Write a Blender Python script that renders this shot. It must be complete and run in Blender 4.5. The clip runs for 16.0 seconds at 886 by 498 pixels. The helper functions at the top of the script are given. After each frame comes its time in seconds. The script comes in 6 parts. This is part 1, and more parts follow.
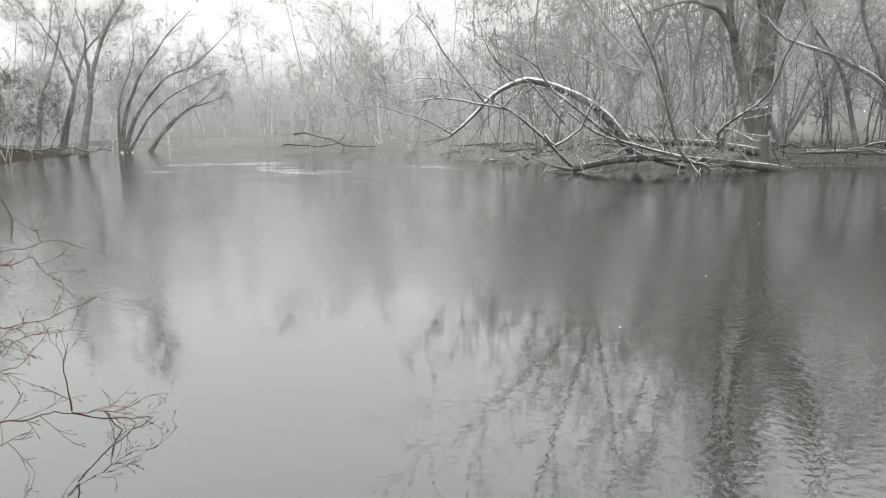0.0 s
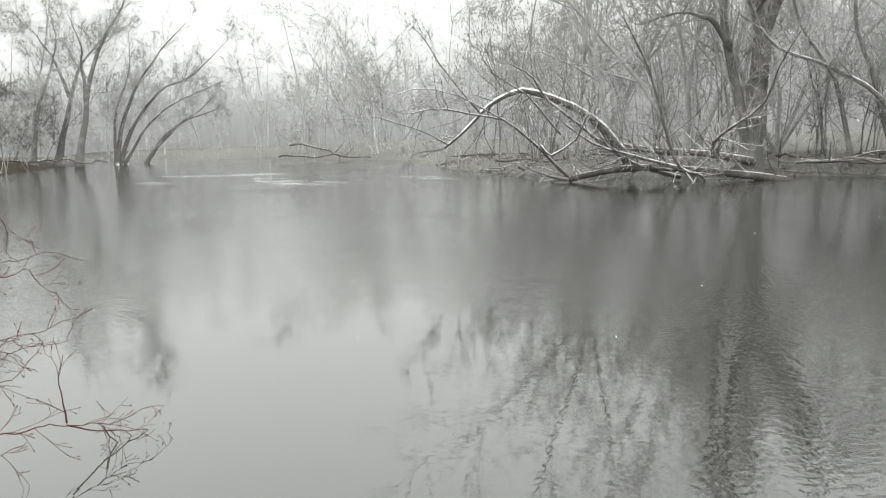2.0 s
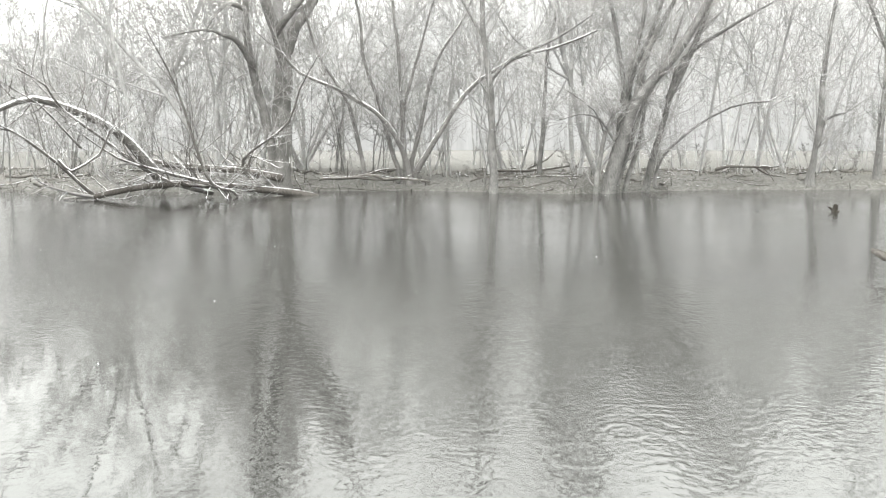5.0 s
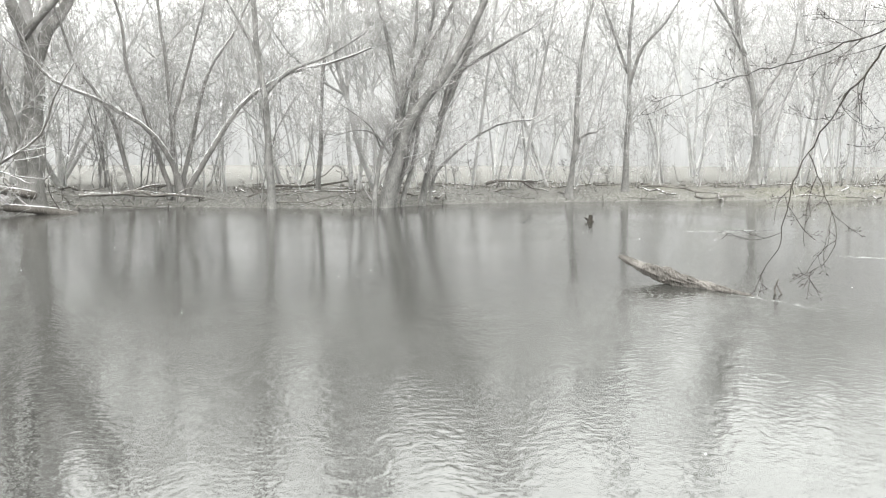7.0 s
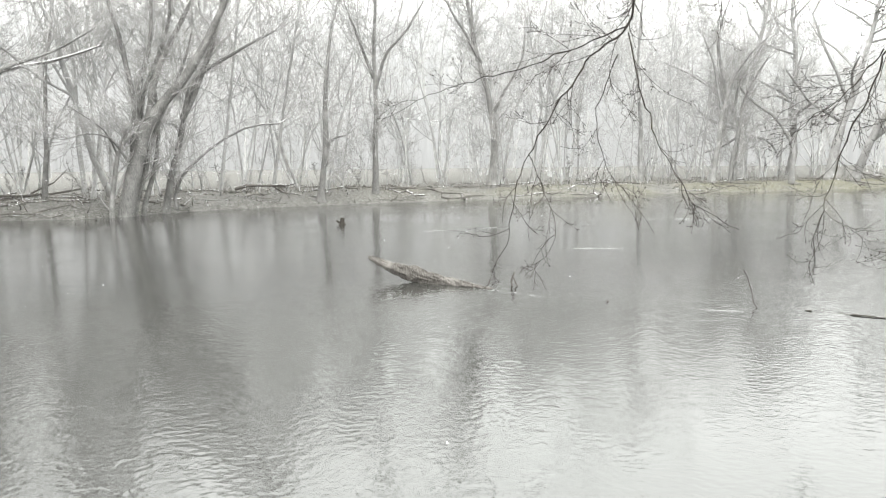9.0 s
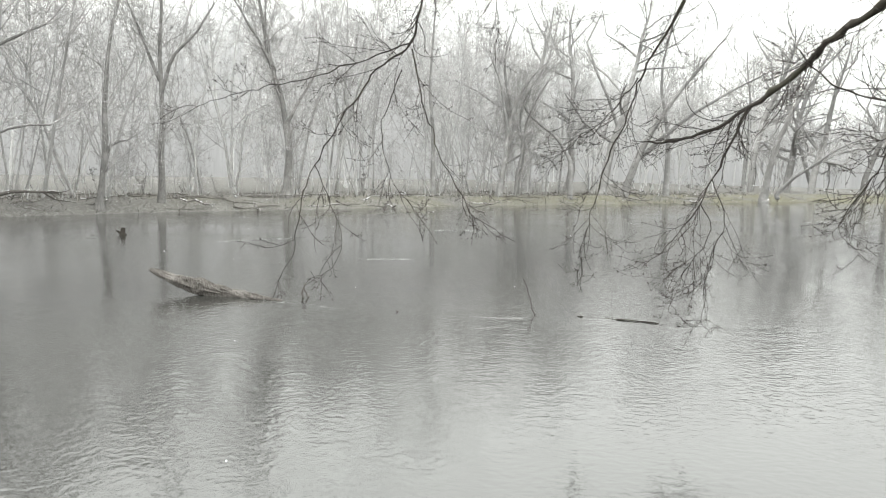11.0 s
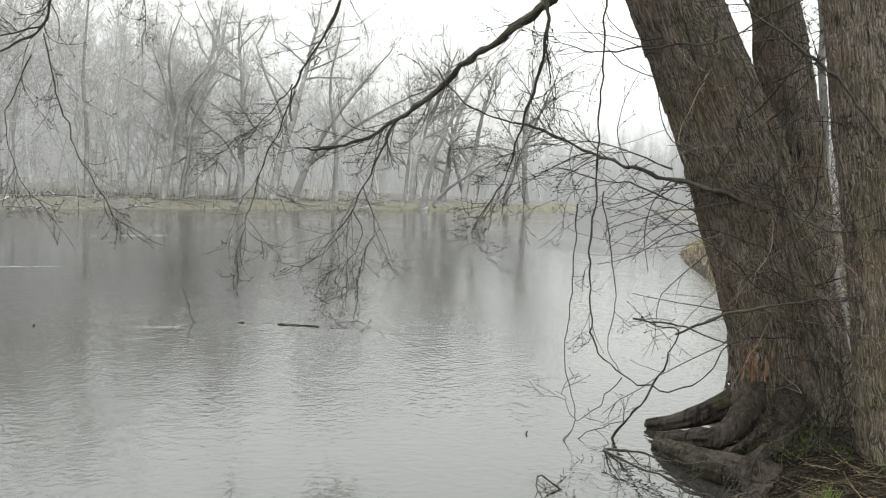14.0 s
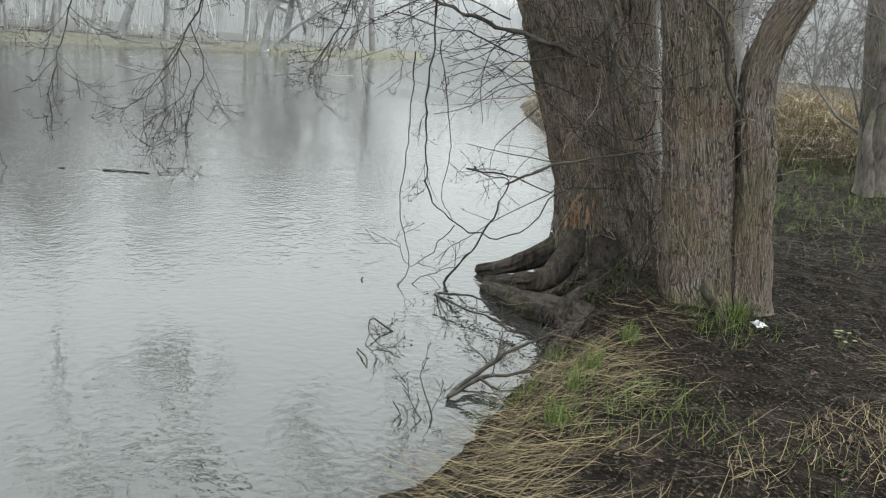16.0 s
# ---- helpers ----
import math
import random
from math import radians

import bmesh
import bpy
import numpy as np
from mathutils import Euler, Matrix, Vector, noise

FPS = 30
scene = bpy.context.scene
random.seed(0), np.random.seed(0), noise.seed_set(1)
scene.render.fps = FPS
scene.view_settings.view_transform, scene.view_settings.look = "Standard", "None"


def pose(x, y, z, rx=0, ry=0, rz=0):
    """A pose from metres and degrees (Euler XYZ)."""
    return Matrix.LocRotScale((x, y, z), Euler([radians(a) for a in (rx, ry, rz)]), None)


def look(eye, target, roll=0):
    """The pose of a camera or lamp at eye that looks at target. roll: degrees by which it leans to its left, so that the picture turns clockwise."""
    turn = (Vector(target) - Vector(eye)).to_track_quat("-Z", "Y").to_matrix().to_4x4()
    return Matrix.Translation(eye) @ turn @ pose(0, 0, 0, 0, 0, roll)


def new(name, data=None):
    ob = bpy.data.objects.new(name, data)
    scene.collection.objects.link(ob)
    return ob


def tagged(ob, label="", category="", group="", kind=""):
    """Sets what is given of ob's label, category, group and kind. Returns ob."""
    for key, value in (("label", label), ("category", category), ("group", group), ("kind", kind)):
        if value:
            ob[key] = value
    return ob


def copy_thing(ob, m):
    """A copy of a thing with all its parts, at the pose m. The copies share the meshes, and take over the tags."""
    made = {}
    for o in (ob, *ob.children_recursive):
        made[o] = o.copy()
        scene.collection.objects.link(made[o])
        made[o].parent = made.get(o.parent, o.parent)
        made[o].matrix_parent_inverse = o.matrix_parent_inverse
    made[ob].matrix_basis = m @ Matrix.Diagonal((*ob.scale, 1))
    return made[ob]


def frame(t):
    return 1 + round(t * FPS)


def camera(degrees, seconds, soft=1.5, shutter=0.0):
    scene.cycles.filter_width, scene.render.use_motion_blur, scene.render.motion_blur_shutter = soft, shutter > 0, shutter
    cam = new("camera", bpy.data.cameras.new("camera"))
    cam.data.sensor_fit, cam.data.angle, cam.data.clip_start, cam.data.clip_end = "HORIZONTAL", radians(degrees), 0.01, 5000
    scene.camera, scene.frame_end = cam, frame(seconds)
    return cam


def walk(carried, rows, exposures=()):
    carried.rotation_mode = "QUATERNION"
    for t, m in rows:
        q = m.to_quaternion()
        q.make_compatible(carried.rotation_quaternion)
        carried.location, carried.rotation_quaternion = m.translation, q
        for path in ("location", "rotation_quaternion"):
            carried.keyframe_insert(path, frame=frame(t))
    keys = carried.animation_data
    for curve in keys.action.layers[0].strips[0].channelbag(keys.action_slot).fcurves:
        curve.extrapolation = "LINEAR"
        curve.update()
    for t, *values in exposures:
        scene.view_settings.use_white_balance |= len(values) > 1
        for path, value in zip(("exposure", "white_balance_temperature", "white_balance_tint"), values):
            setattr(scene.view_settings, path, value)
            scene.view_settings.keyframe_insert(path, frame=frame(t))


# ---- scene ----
cam = camera(57.41, 16.0, soft=1.2)
PATH = [
    (0, (0.0000, 0.3155, 1.700), (0.0000, 10.1979, 0.1709), -1.237),
    (0.5, (-0.0015, 0.3155, 1.700), (-0.0491, 10.1946, 0.1501), -1.342),
    (1, (-0.0021, 0.3155, 1.700), (-0.0670, 10.1988, 0.1778), -1.510),
    (1.5, (0.0004, 0.3155, 1.700), (0.0128, 10.2134, 0.2743), -1.417),
    (2, (0.0015, 0.3155, 1.700), (0.0492, 10.2165, 0.2969), -1.404),
    (2.5, (0.0204, 0.3148, 1.700), (0.6620, 10.2070, 0.3832), -1.448),
    (3, (0.0538, 0.3109, 1.700), (1.7450, 10.0834, 0.4200), -1.667),
    (3.5, (0.0831, 0.3044, 1.700), (2.6970, 9.8731, 0.4322), -1.556),
    (4, (0.1150, 0.2938, 1.700), (3.7299, 9.5311, 0.4329), -0.977),
    (4.5, (0.1441, 0.2807, 1.700), (4.6742, 9.1025, 0.4145), -0.428),
    (7, (0.2329, 0.2128, 1.700), (7.5712, 6.9176, 0.6065), 0.149),
    (7.5, (0.2466, 0.1969, 1.700), (8.0168, 6.4005, 0.6331), 0.060),
    (8, (0.2616, 0.1764, 1.700), (8.5068, 5.7355, 0.6453), -0.093),
    (8.5, (0.2739, 0.1566, 1.700), (8.9073, 5.0908, 0.6425), -0.293),
    (9, (0.2854, 0.1344, 1.700), (9.2814, 4.3713, 0.6407), -0.525),
    (9.5, (0.2943, 0.1137, 1.700), (9.5707, 3.6968, 0.6461), -0.647),
    (10, (0.3013, 0.0937, 1.700), (9.8006, 3.0496, 0.6873), -0.073),
    (12.5, (0.3154, 0.0089, 1.700), (10.2802, 0.2904, 0.9103), 1.492),
    (13, (0.3152, -0.0145, 1.700), (10.2767, -0.4733, 0.9537), 1.866),
    (13.5, (0.3121, -0.0463, 1.700), (10.1765, -1.5109, 0.9600), 2.280),
    (14, (0.3085, -0.0662, 1.700), (10.0594, -2.1574, 0.9612), 2.504),
    (14.5, (0.3044, -0.0828, 1.700), (9.9284, -2.7003, 0.9737), 2.815),
    (15, (0.2993, -0.1000, 1.700), (9.7392, -3.2533, 0.7284), 3.570),
    (15.5, (0.2927, -0.1177, 1.700), (9.4549, -3.8013, 0.1236), 4.218),
    (16, (0.2887, -0.1272, 1.700), (9.1621, -4.0374, -0.7441), 5.046),
]
EXPOSURES = [(0, -1.03, 6480, 9), (1.5, -1.0, 6480, 9), (2.5, -0.95, 6480, 9), (3.5, -0.72, 6500, 9), (4.5, -0.08, 6550, 9), (7, -0.06, 6520, 9), (9, -0.16, 6500, 9), (10, -0.42, 6500, 9), (12.5, -0.75, 6540, 8), (14.5, -0.98, 6480, 8), (15.5, -0.93, 6420, 8), (16, -0.86, 6180, 6)]
walk(cam, [(t, look(eye, target, roll)) for t, eye, target, roll in PATH], EXPOSURES)
SKY = 4.4
WATER = (0.027, 0.027, 0.025, 1)
RIPPLE = 0.0175
HAZE = 0.44

# ---- light: an overcast, snowing sky ----
world = bpy.data.worlds.new("overcast_sky")
scene.world = world
world.use_nodes = True
wn, wl = world.node_tree.nodes, world.node_tree.links
wn.clear()
sky = wn.new("ShaderNodeTexSky")
sky.sky_type = "NISHITA"
sky.sun_disc = False
sky.sun_elevation = radians(50)
sky.sun_rotation = radians(270)
sky.air_density, sky.dust_density, sky.ozone_density = 1.0, 4.0, 1.0
grey = wn.new("ShaderNodeRGBToBW")
wl.new(sky.outputs[0], grey.inputs[0])
thin = wn.new("ShaderNodeMath")
thin.operation = "MULTIPLY"
thin.inputs[1].default_value = 0.006
wl.new(grey.outputs[0], thin.inputs[0])
cloud = wn.new("ShaderNodeMix")
cloud.data_type, cloud.blend_type = "RGBA", "ADD"
cloud.inputs[0].default_value = 1.0
cloud.inputs[6].default_value = (0.98, 1.0, 0.972, 1)
wl.new(thin.outputs[0], cloud.inputs[7])
# an overcast sky is brighter overhead than along the horizon
coord = wn.new("ShaderNodeTexCoord")
updown = wn.new("ShaderNodeSeparateXYZ")
wl.new(coord.outputs["Generated"], updown.inputs[0])
grade = wn.new("ShaderNodeFloatCurve")
curve = grade.mapping.curves[0]
grade.mapping.extend = "HORIZONTAL"
for k, at in enumerate(((0.0, 0.19), (0.14, 0.30), (0.45, 0.56), (1.0, 0.83))):
    if k in (1, 2):
        curve.points.new(*at)
curve.points[0].location, curve.points[3].location = (0.0, 0.19), (1.0, 0.83)
grade.mapping.update()
wl.new(updown.outputs[2], grade.inputs["Value"])
full = wn.new("ShaderNodeMix")
full.data_type, full.blend_type = "RGBA", "MULTIPLY"
full.inputs[0].default_value = 1.0
wl.new(cloud.outputs[2], full.inputs[6])
wl.new(grade.outputs[0], full.inputs[7])
back = wn.new("ShaderNodeBackground")
back.inputs[1].default_value = SKY * 2
wl.new(full.outputs[2], back.inputs[0])
wout = wn.new("ShaderNodeOutputWorld")
wl.new(back.outputs[0], wout.inputs[0])

sun = new("sun", bpy.data.lights.new("sun", "SUN"))
sun.data.energy, sun.data.angle, sun.data.color = 1.3, radians(45), (1.0, 0.985, 0.96)
sun.matrix_world = look((-10, 0, 12), (0, 0, 0))

# ---- materials ----
def material(name):
    m = bpy.data.materials.new(name)
    m.use_nodes = True
    nt = m.node_tree
    return m, nt.nodes, nt.links, nt.nodes["Principled BSDF"]


def node(nodes, kind, **values):
    n = nodes.new(kind)
    for key, value in values.items():
        n.inputs[key].default_value = value
    return n


def ramp(nodes, links, source, stops):
    r = nodes.new("ShaderNodeValToRGB")
    e = r.color_ramp.elements
    while len(e) < len(stops):
        e.new(0.5)
    for k, (p, c) in enumerate(stops):
        e[k].position, e[k].color = p, (*c, 1)
    links.new(source, r.inputs[0])
    return r.outputs[0]


def mix(nodes, links, fac, a, b, blend="MIX"):
    n = nodes.new("ShaderNodeMix")
    n.data_type, n.blend_type = "RGBA", blend
    for slot, v in ((0, fac), (6, a), (7, b)):
        if isinstance(v, (int, float)):
            n.inputs[slot].default_value = v
        elif isinstance(v, tuple):
            n.inputs[slot].default_value = (*v, 1)
        else:
            links.new(v, n.inputs[slot])
    return n.outputs[2]


def math_node(nodes, links, op, a, b=0.0, clamp=False):
    n = nodes.new("ShaderNodeMath")
    n.operation, n.use_clamp = op, clamp
    for slot, v in ((0, a), (1, b)):
        if isinstance(v, (int, float)):
            n.inputs[slot].default_value = v
        else:
            links.new(v, n.inputs[slot])
    return n.outputs[0]


def noise_tex(nodes, links, coord, scale, detail=4.0, rough=0.55, distort=0.0, stretch=None):
    if stretch:
        mp = nodes.new("ShaderNodeMapping")
        mp.inputs["Scale"].default_value = stretch
        links.new(coord, mp.inputs[0])
        coord = mp.outputs[0]
    n = node(nodes, "ShaderNodeTexNoise", Scale=scale, Detail=detail, Roughness=rough, Distortion=distort)
    links.new(coord, n.inputs["Vector"])
    return n.outputs["Fac"]


def position(nodes):
    return nodes.new("ShaderNodeNewGeometry").outputs["Position"]


def bark(name, dark, light, snow=0.0, rough=0.9, grain=9.0, bump=0.5, moss=0.0):
    """Bark with lichen patches; snow lies where the surface faces the sky."""
    m, n, l, p = material(name)
    pos = position(n)
    fine = noise_tex(n, l, pos, grain * 4, 5, 0.65, 0.3, (1, 1, 0.25))
    wide = noise_tex(n, l, pos, grain * 0.25, 3, 0.5)
    c = ramp(n, l, fine, [(0.32, dark), (0.68, light)])
    pale = tuple(min(1, v * 1.5 + 0.03) for v in light)
    c = mix(n, l, math_node(n, l, "MULTIPLY", ramp(n, l, wide, [(0.5, (0, 0, 0)), (0.72, (1, 1, 1))]), 0.45), c, pale)
    if moss:
        green = noise_tex(n, l, pos, 2.2, 4, 0.6)
        c = mix(n, l, math_node(n, l, "MULTIPLY", ramp(n, l, green, [(0.5, (0, 0, 0)), (0.66, (1, 1, 1))]), moss), c, (0.075, 0.085, 0.035))
    if snow:
        sep = n.new("ShaderNodeSeparateXYZ")
        l.new(n.new("ShaderNodeNewGeometry").outputs["Normal"], sep.inputs[0])
        patch = noise_tex(n, l, pos, 10.0, 6, 0.75)
        lie = math_node(n, l, "ADD", sep.outputs[2], math_node(n, l, "MULTIPLY", math_node(n, l, "SUBTRACT", patch, 0.5), 1.15))
        lie = ramp(n, l, lie, [(1.0 - snow, (0, 0, 0)), (min(1.0, 1.12 - snow), (1, 1, 1))])
        c = mix(n, l, lie, c, (0.82, 0.83, 0.84))
    l.new(c, p.inputs["Base Color"])
    p.inputs["Roughness"].default_value = rough
    p.inputs["Specular IOR Level"].default_value = 0.12
    if bump:
        b = node(n, "ShaderNodeBump", Strength=bump, Distance=0.03)
        l.new(fine, b.inputs["Height"])
        l.new(b.outputs[0], p.inputs["Normal"])
    return m


bark_fallen = bark("fallen_bark", (0.04, 0.036, 0.033), (0.13, 0.12, 0.11), snow=0.10)
bark_limb = bark("snow_topped_limbs", (0.06, 0.056, 0.052), (0.15, 0.143, 0.135), snow=0.6)
bark_snowy = bark("snow_laden_branches", (0.06, 0.056, 0.052), (0.16, 0.15, 0.14), snow=0.5, bump=0)
bark_maple = bark("maple_bark", (0.095, 0.092, 0.087), (0.205, 0.198, 0.19), snow=0.08)
bark_white = bark("snow_lined_bark", (0.12, 0.115, 0.11), (0.23, 0.222, 0.214), snow=0.64)
# far bark, its colour paled to hold the haze of the snowfall
bark_back = bark("haze_paled_bark", (0.27, 0.266, 0.26), (0.41, 0.405, 0.40), snow=0.06, bump=0)
bark_bank = bark("grey_bark", (0.105, 0.102, 0.098), (0.235, 0.229, 0.222), snow=0.06, bump=0.9)
# snow haze painted into these five colours, paler for trees farther off
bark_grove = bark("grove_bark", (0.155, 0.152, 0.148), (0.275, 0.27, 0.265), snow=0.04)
bark_pale = bark("hazed_bark", (0.33, 0.327, 0.324), (0.49, 0.485, 0.48), snow=0.0, bump=0)
twig_far = bark("hazed_twigs", (0.34, 0.336, 0.332), (0.51, 0.505, 0.50), snow=0.0, bump=0)
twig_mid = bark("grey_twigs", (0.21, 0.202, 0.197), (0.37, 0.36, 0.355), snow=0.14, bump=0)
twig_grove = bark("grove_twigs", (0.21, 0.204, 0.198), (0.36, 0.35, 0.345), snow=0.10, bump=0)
twig_dim = bark("brown_brush_twigs", (0.09, 0.084, 0.079), (0.2, 0.19, 0.182), bump=0)
twig_dark = bark("dark_twigs", (0.016, 0.013, 0.012), (0.05, 0.042, 0.037), snow=0.0, bump=0, rough=0.6)


def water_material():
    m, n, l, p = material("river_water")
    pos = position(n)
    p.inputs["Base Color"].default_value = WATER
    p.inputs["Roughness"].default_value = 0.02
    p.inputs["IOR"].default_value = 1.58
    swell = noise_tex(n, l, pos, 1.1, 1, 0.5, 0.5)
    rip = noise_tex(n, l, pos, 6.0, 0, 0.5, 0.6)
    fine = noise_tex(n, l, pos, 17.0, 0, 0.5, 0.5)
    hair = noise_tex(n, l, pos, 36.0, 1, 0.5, 0.3)
    calm = ramp(n, l, noise_tex(n, l, pos, 0.13, 3, 0.5, 0.4), [(0.40, (0.42, 0.42, 0.42)), (0.54, (1, 1, 1))])
    # slack water in the lee of either bank
    away = n.new("ShaderNodeVectorMath")
    away.operation = "DISTANCE"
    away.inputs[1].default_value = (-0.6, 5.6, 0)
    l.new(pos, away.inputs[0])
    slack = ramp(n, l, math_node(n, l, "MULTIPLY", away.outputs["Value"], 0.05), [(0.10, (0.10, 0.10, 0.10)), (0.23, (1, 1, 1)), (0.5, (1, 1, 1)), (0.95, (0.68, 0.68, 0.68))])
    h = math_node(n, l, "ADD", math_node(n, l, "MULTIPLY", swell, 0.24), math_node(n, l, "MULTIPLY", rip, 0.16))
    h = math_node(n, l, "ADD", h, math_node(n, l, "MULTIPLY", fine, 0.22))
    h = math_node(n, l, "ADD", h, math_node(n, l, "MULTIPLY", hair, 0.08))
    h = math_node(n, l, "MULTIPLY", math_node(n, l, "MULTIPLY", h, calm), slack)
    b = node(n, "ShaderNodeBump", Strength=1.0, Distance=RIPPLE)
    l.new(h, b.inputs["Height"])
    l.new(b.outputs[0], p.inputs["Normal"])
    return m


def ground_material():
    m, n, l, p = material("bank_soil")
    pos = position(n)
    big = noise_tex(n, l, pos, 0.35, 4, 0.55)
    mid = noise_tex(n, l, pos, 5.0, 5, 0.65, 0.5)
    fine = noise_tex(n, l, pos, 60.0, 4, 0.7)
    soil = ramp(n, l, mid, [(0.32, (0.004, 0.0034, 0.0028)), (0.52, (0.011, 0.009, 0.0072)), (0.74, (0.034, 0.027, 0.021))])
    litter = ramp(n, l, fine, [(0.44, (0.005, 0.004, 0.0034)), (0.56, (0.032, 0.025, 0.02)), (0.68, (0.22, 0.19, 0.155))])
    c = mix(n, l, math_node(n, l, "MULTIPLY", fine, 0.6), soil, litter)
    split = n.new("ShaderNodeSeparateXYZ")
    l.new(pos, split.inputs[0])
    # soil paled over the far bank and with distance: haze mixed into its colour
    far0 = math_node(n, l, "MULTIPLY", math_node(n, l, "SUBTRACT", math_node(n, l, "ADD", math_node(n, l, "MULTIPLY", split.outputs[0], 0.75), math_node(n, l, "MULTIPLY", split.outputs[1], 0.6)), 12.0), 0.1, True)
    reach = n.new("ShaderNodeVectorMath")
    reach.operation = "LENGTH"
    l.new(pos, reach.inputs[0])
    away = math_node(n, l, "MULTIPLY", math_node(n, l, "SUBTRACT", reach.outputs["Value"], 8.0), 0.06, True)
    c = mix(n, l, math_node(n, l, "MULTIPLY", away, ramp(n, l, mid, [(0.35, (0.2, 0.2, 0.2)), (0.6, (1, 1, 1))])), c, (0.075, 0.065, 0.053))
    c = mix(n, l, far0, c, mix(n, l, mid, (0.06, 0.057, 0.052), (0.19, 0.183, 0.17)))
    # grass strip and snow dusting on the opposite bank
    sep = n.new("ShaderNodeSeparateXYZ")
    l.new(pos, sep.inputs[0])
    lie = math_node(n, l, "ADD", math_node(n, l, "MULTIPLY", sep.outputs[0], 0.75), math_node(n, l, "MULTIPLY", sep.outputs[1], 0.6))
    over = math_node(n, l, "MULTIPLY", math_node(n, l, "SUBTRACT", lie, 33.0), 0.12, True)
    att = n.new("ShaderNodeAttribute")
    att.attribute_name = "inland"
    strip = math_node(n, l, "SUBTRACT", 1.0, math_node(n, l, "MULTIPLY", math_node(n, l, "SUBTRACT", att.outputs["Fac"], 3.0), 0.5, True))
    grassy = math_node(n, l, "MULTIPLY", math_node(n, l, "MULTIPLY", over, strip), ramp(n, l, big, [(0.36, (0, 0, 0)), (0.55, (1, 1, 1))]))
    c = mix(n, l, grassy, c, mix(n, l, fine, (0.07, 0.068, 0.04), (0.18, 0.168, 0.105)))
    far = math_node(n, l, "MULTIPLY", math_node(n, l, "SUBTRACT", lie, 14.0), 0.1, True)
    white = math_node(n, l, "MULTIPLY", far, ramp(n, l, noise_tex(n, l, pos, 9.0, 6, 0.75), [(0.46, (0, 0, 0)), (0.70, (0.5, 0.5, 0.5))]))
    c = mix(n, l, white, c, (0.48, 0.48, 0.475))
    l.new(c, p.inputs["Base Color"])
    # damp earth: duller crumbs, some wet glints
    l.new(ramp(n, l, noise_tex(n, l, pos, 9.0, 4, 0.6), [(0.4, (0.5, 0.5, 0.5)), (0.6, (0.9, 0.9, 0.9))]), p.inputs["Roughness"])
    p.inputs["Specular IOR Level"].default_value = 0.02
    crumb = n.new("ShaderNodeTexVoronoi")
    crumb.inputs["Scale"].default_value = 34.0
    l.new(pos, crumb.inputs["Vector"])
    b = node(n, "ShaderNodeBump", Strength=1.0, Distance=0.05)
    lump = math_node(n, l, "ADD", mid, math_node(n, l, "MULTIPLY", fine, 0.5))
    l.new(math_node(n, l, "SUBTRACT", lump, math_node(n, l, "MULTIPLY", crumb.outputs["Distance"], 0.5)), b.inputs["Height"])
    l.new(b.outputs[0], p.inputs["Normal"])
    return m


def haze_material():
    """Woods deep in the falling snow: their pale haze is a painted glow of the sheet."""
    m, n, l, p = material("haze_glow")
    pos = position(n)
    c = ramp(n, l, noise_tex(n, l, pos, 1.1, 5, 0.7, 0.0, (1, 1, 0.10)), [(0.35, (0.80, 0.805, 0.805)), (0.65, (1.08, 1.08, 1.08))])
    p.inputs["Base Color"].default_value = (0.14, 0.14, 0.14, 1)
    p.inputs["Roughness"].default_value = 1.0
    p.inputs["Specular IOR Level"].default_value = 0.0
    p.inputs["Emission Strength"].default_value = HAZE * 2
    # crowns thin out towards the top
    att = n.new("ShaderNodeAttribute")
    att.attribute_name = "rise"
    # glow painted brighter towards the top, for sky behind thinner crowns
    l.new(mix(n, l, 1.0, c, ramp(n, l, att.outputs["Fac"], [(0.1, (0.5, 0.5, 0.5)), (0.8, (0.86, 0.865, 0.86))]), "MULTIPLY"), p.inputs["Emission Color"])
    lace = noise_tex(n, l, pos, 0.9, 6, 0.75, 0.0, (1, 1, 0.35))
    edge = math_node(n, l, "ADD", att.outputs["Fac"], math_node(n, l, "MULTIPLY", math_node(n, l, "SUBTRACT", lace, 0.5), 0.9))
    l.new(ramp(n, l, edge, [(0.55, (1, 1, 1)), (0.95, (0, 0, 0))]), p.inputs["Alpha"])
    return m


water_mat, ground_mat, haze_mat = water_material(), ground_material(), haze_material()

# ---- meshes ----
def mesh_object(name, verts, faces, mat, parent=None, smooth=True, uv=None):
    """One mesh from arrays: verts (n, 3), faces (m, 3 or 4), or a tuple of such face arrays."""
    verts = np.asarray(verts, np.float32)
    groups = [np.asarray(f, np.int32) for f in (faces if isinstance(faces, tuple) else (faces,)) if len(f)]
    faces = np.concatenate([f.ravel() for f in groups])
    total = np.concatenate([np.full(len(f), f.shape[1], np.int32) for f in groups])
    me = bpy.data.meshes.new(name)
    me.vertices.add(len(verts))
    me.vertices.foreach_set("co", verts.ravel())
    me.loops.add(faces.size)
    me.loops.foreach_set("vertex_index", faces)
    me.polygons.add(len(total))
    me.polygons.foreach_set("loop_start", np.concatenate([[0], np.cumsum(total)[:-1]]).astype(np.int32))
    me.polygons.foreach_set("loop_total", total)
    me.polygons.foreach_set("use_smooth", np.full(len(total), smooth))
    if uv is not None:
        layer = me.uv_layers.new(name="along")
        layer.data.foreach_set("uv", np.asarray(uv, np.float32)[faces].ravel())
    me.update(calc_edges=True)
    me.validate()
    me.materials.append(mat)
    ob = new(name, me)
    if parent is not None:
        ob.parent = parent
    return ob


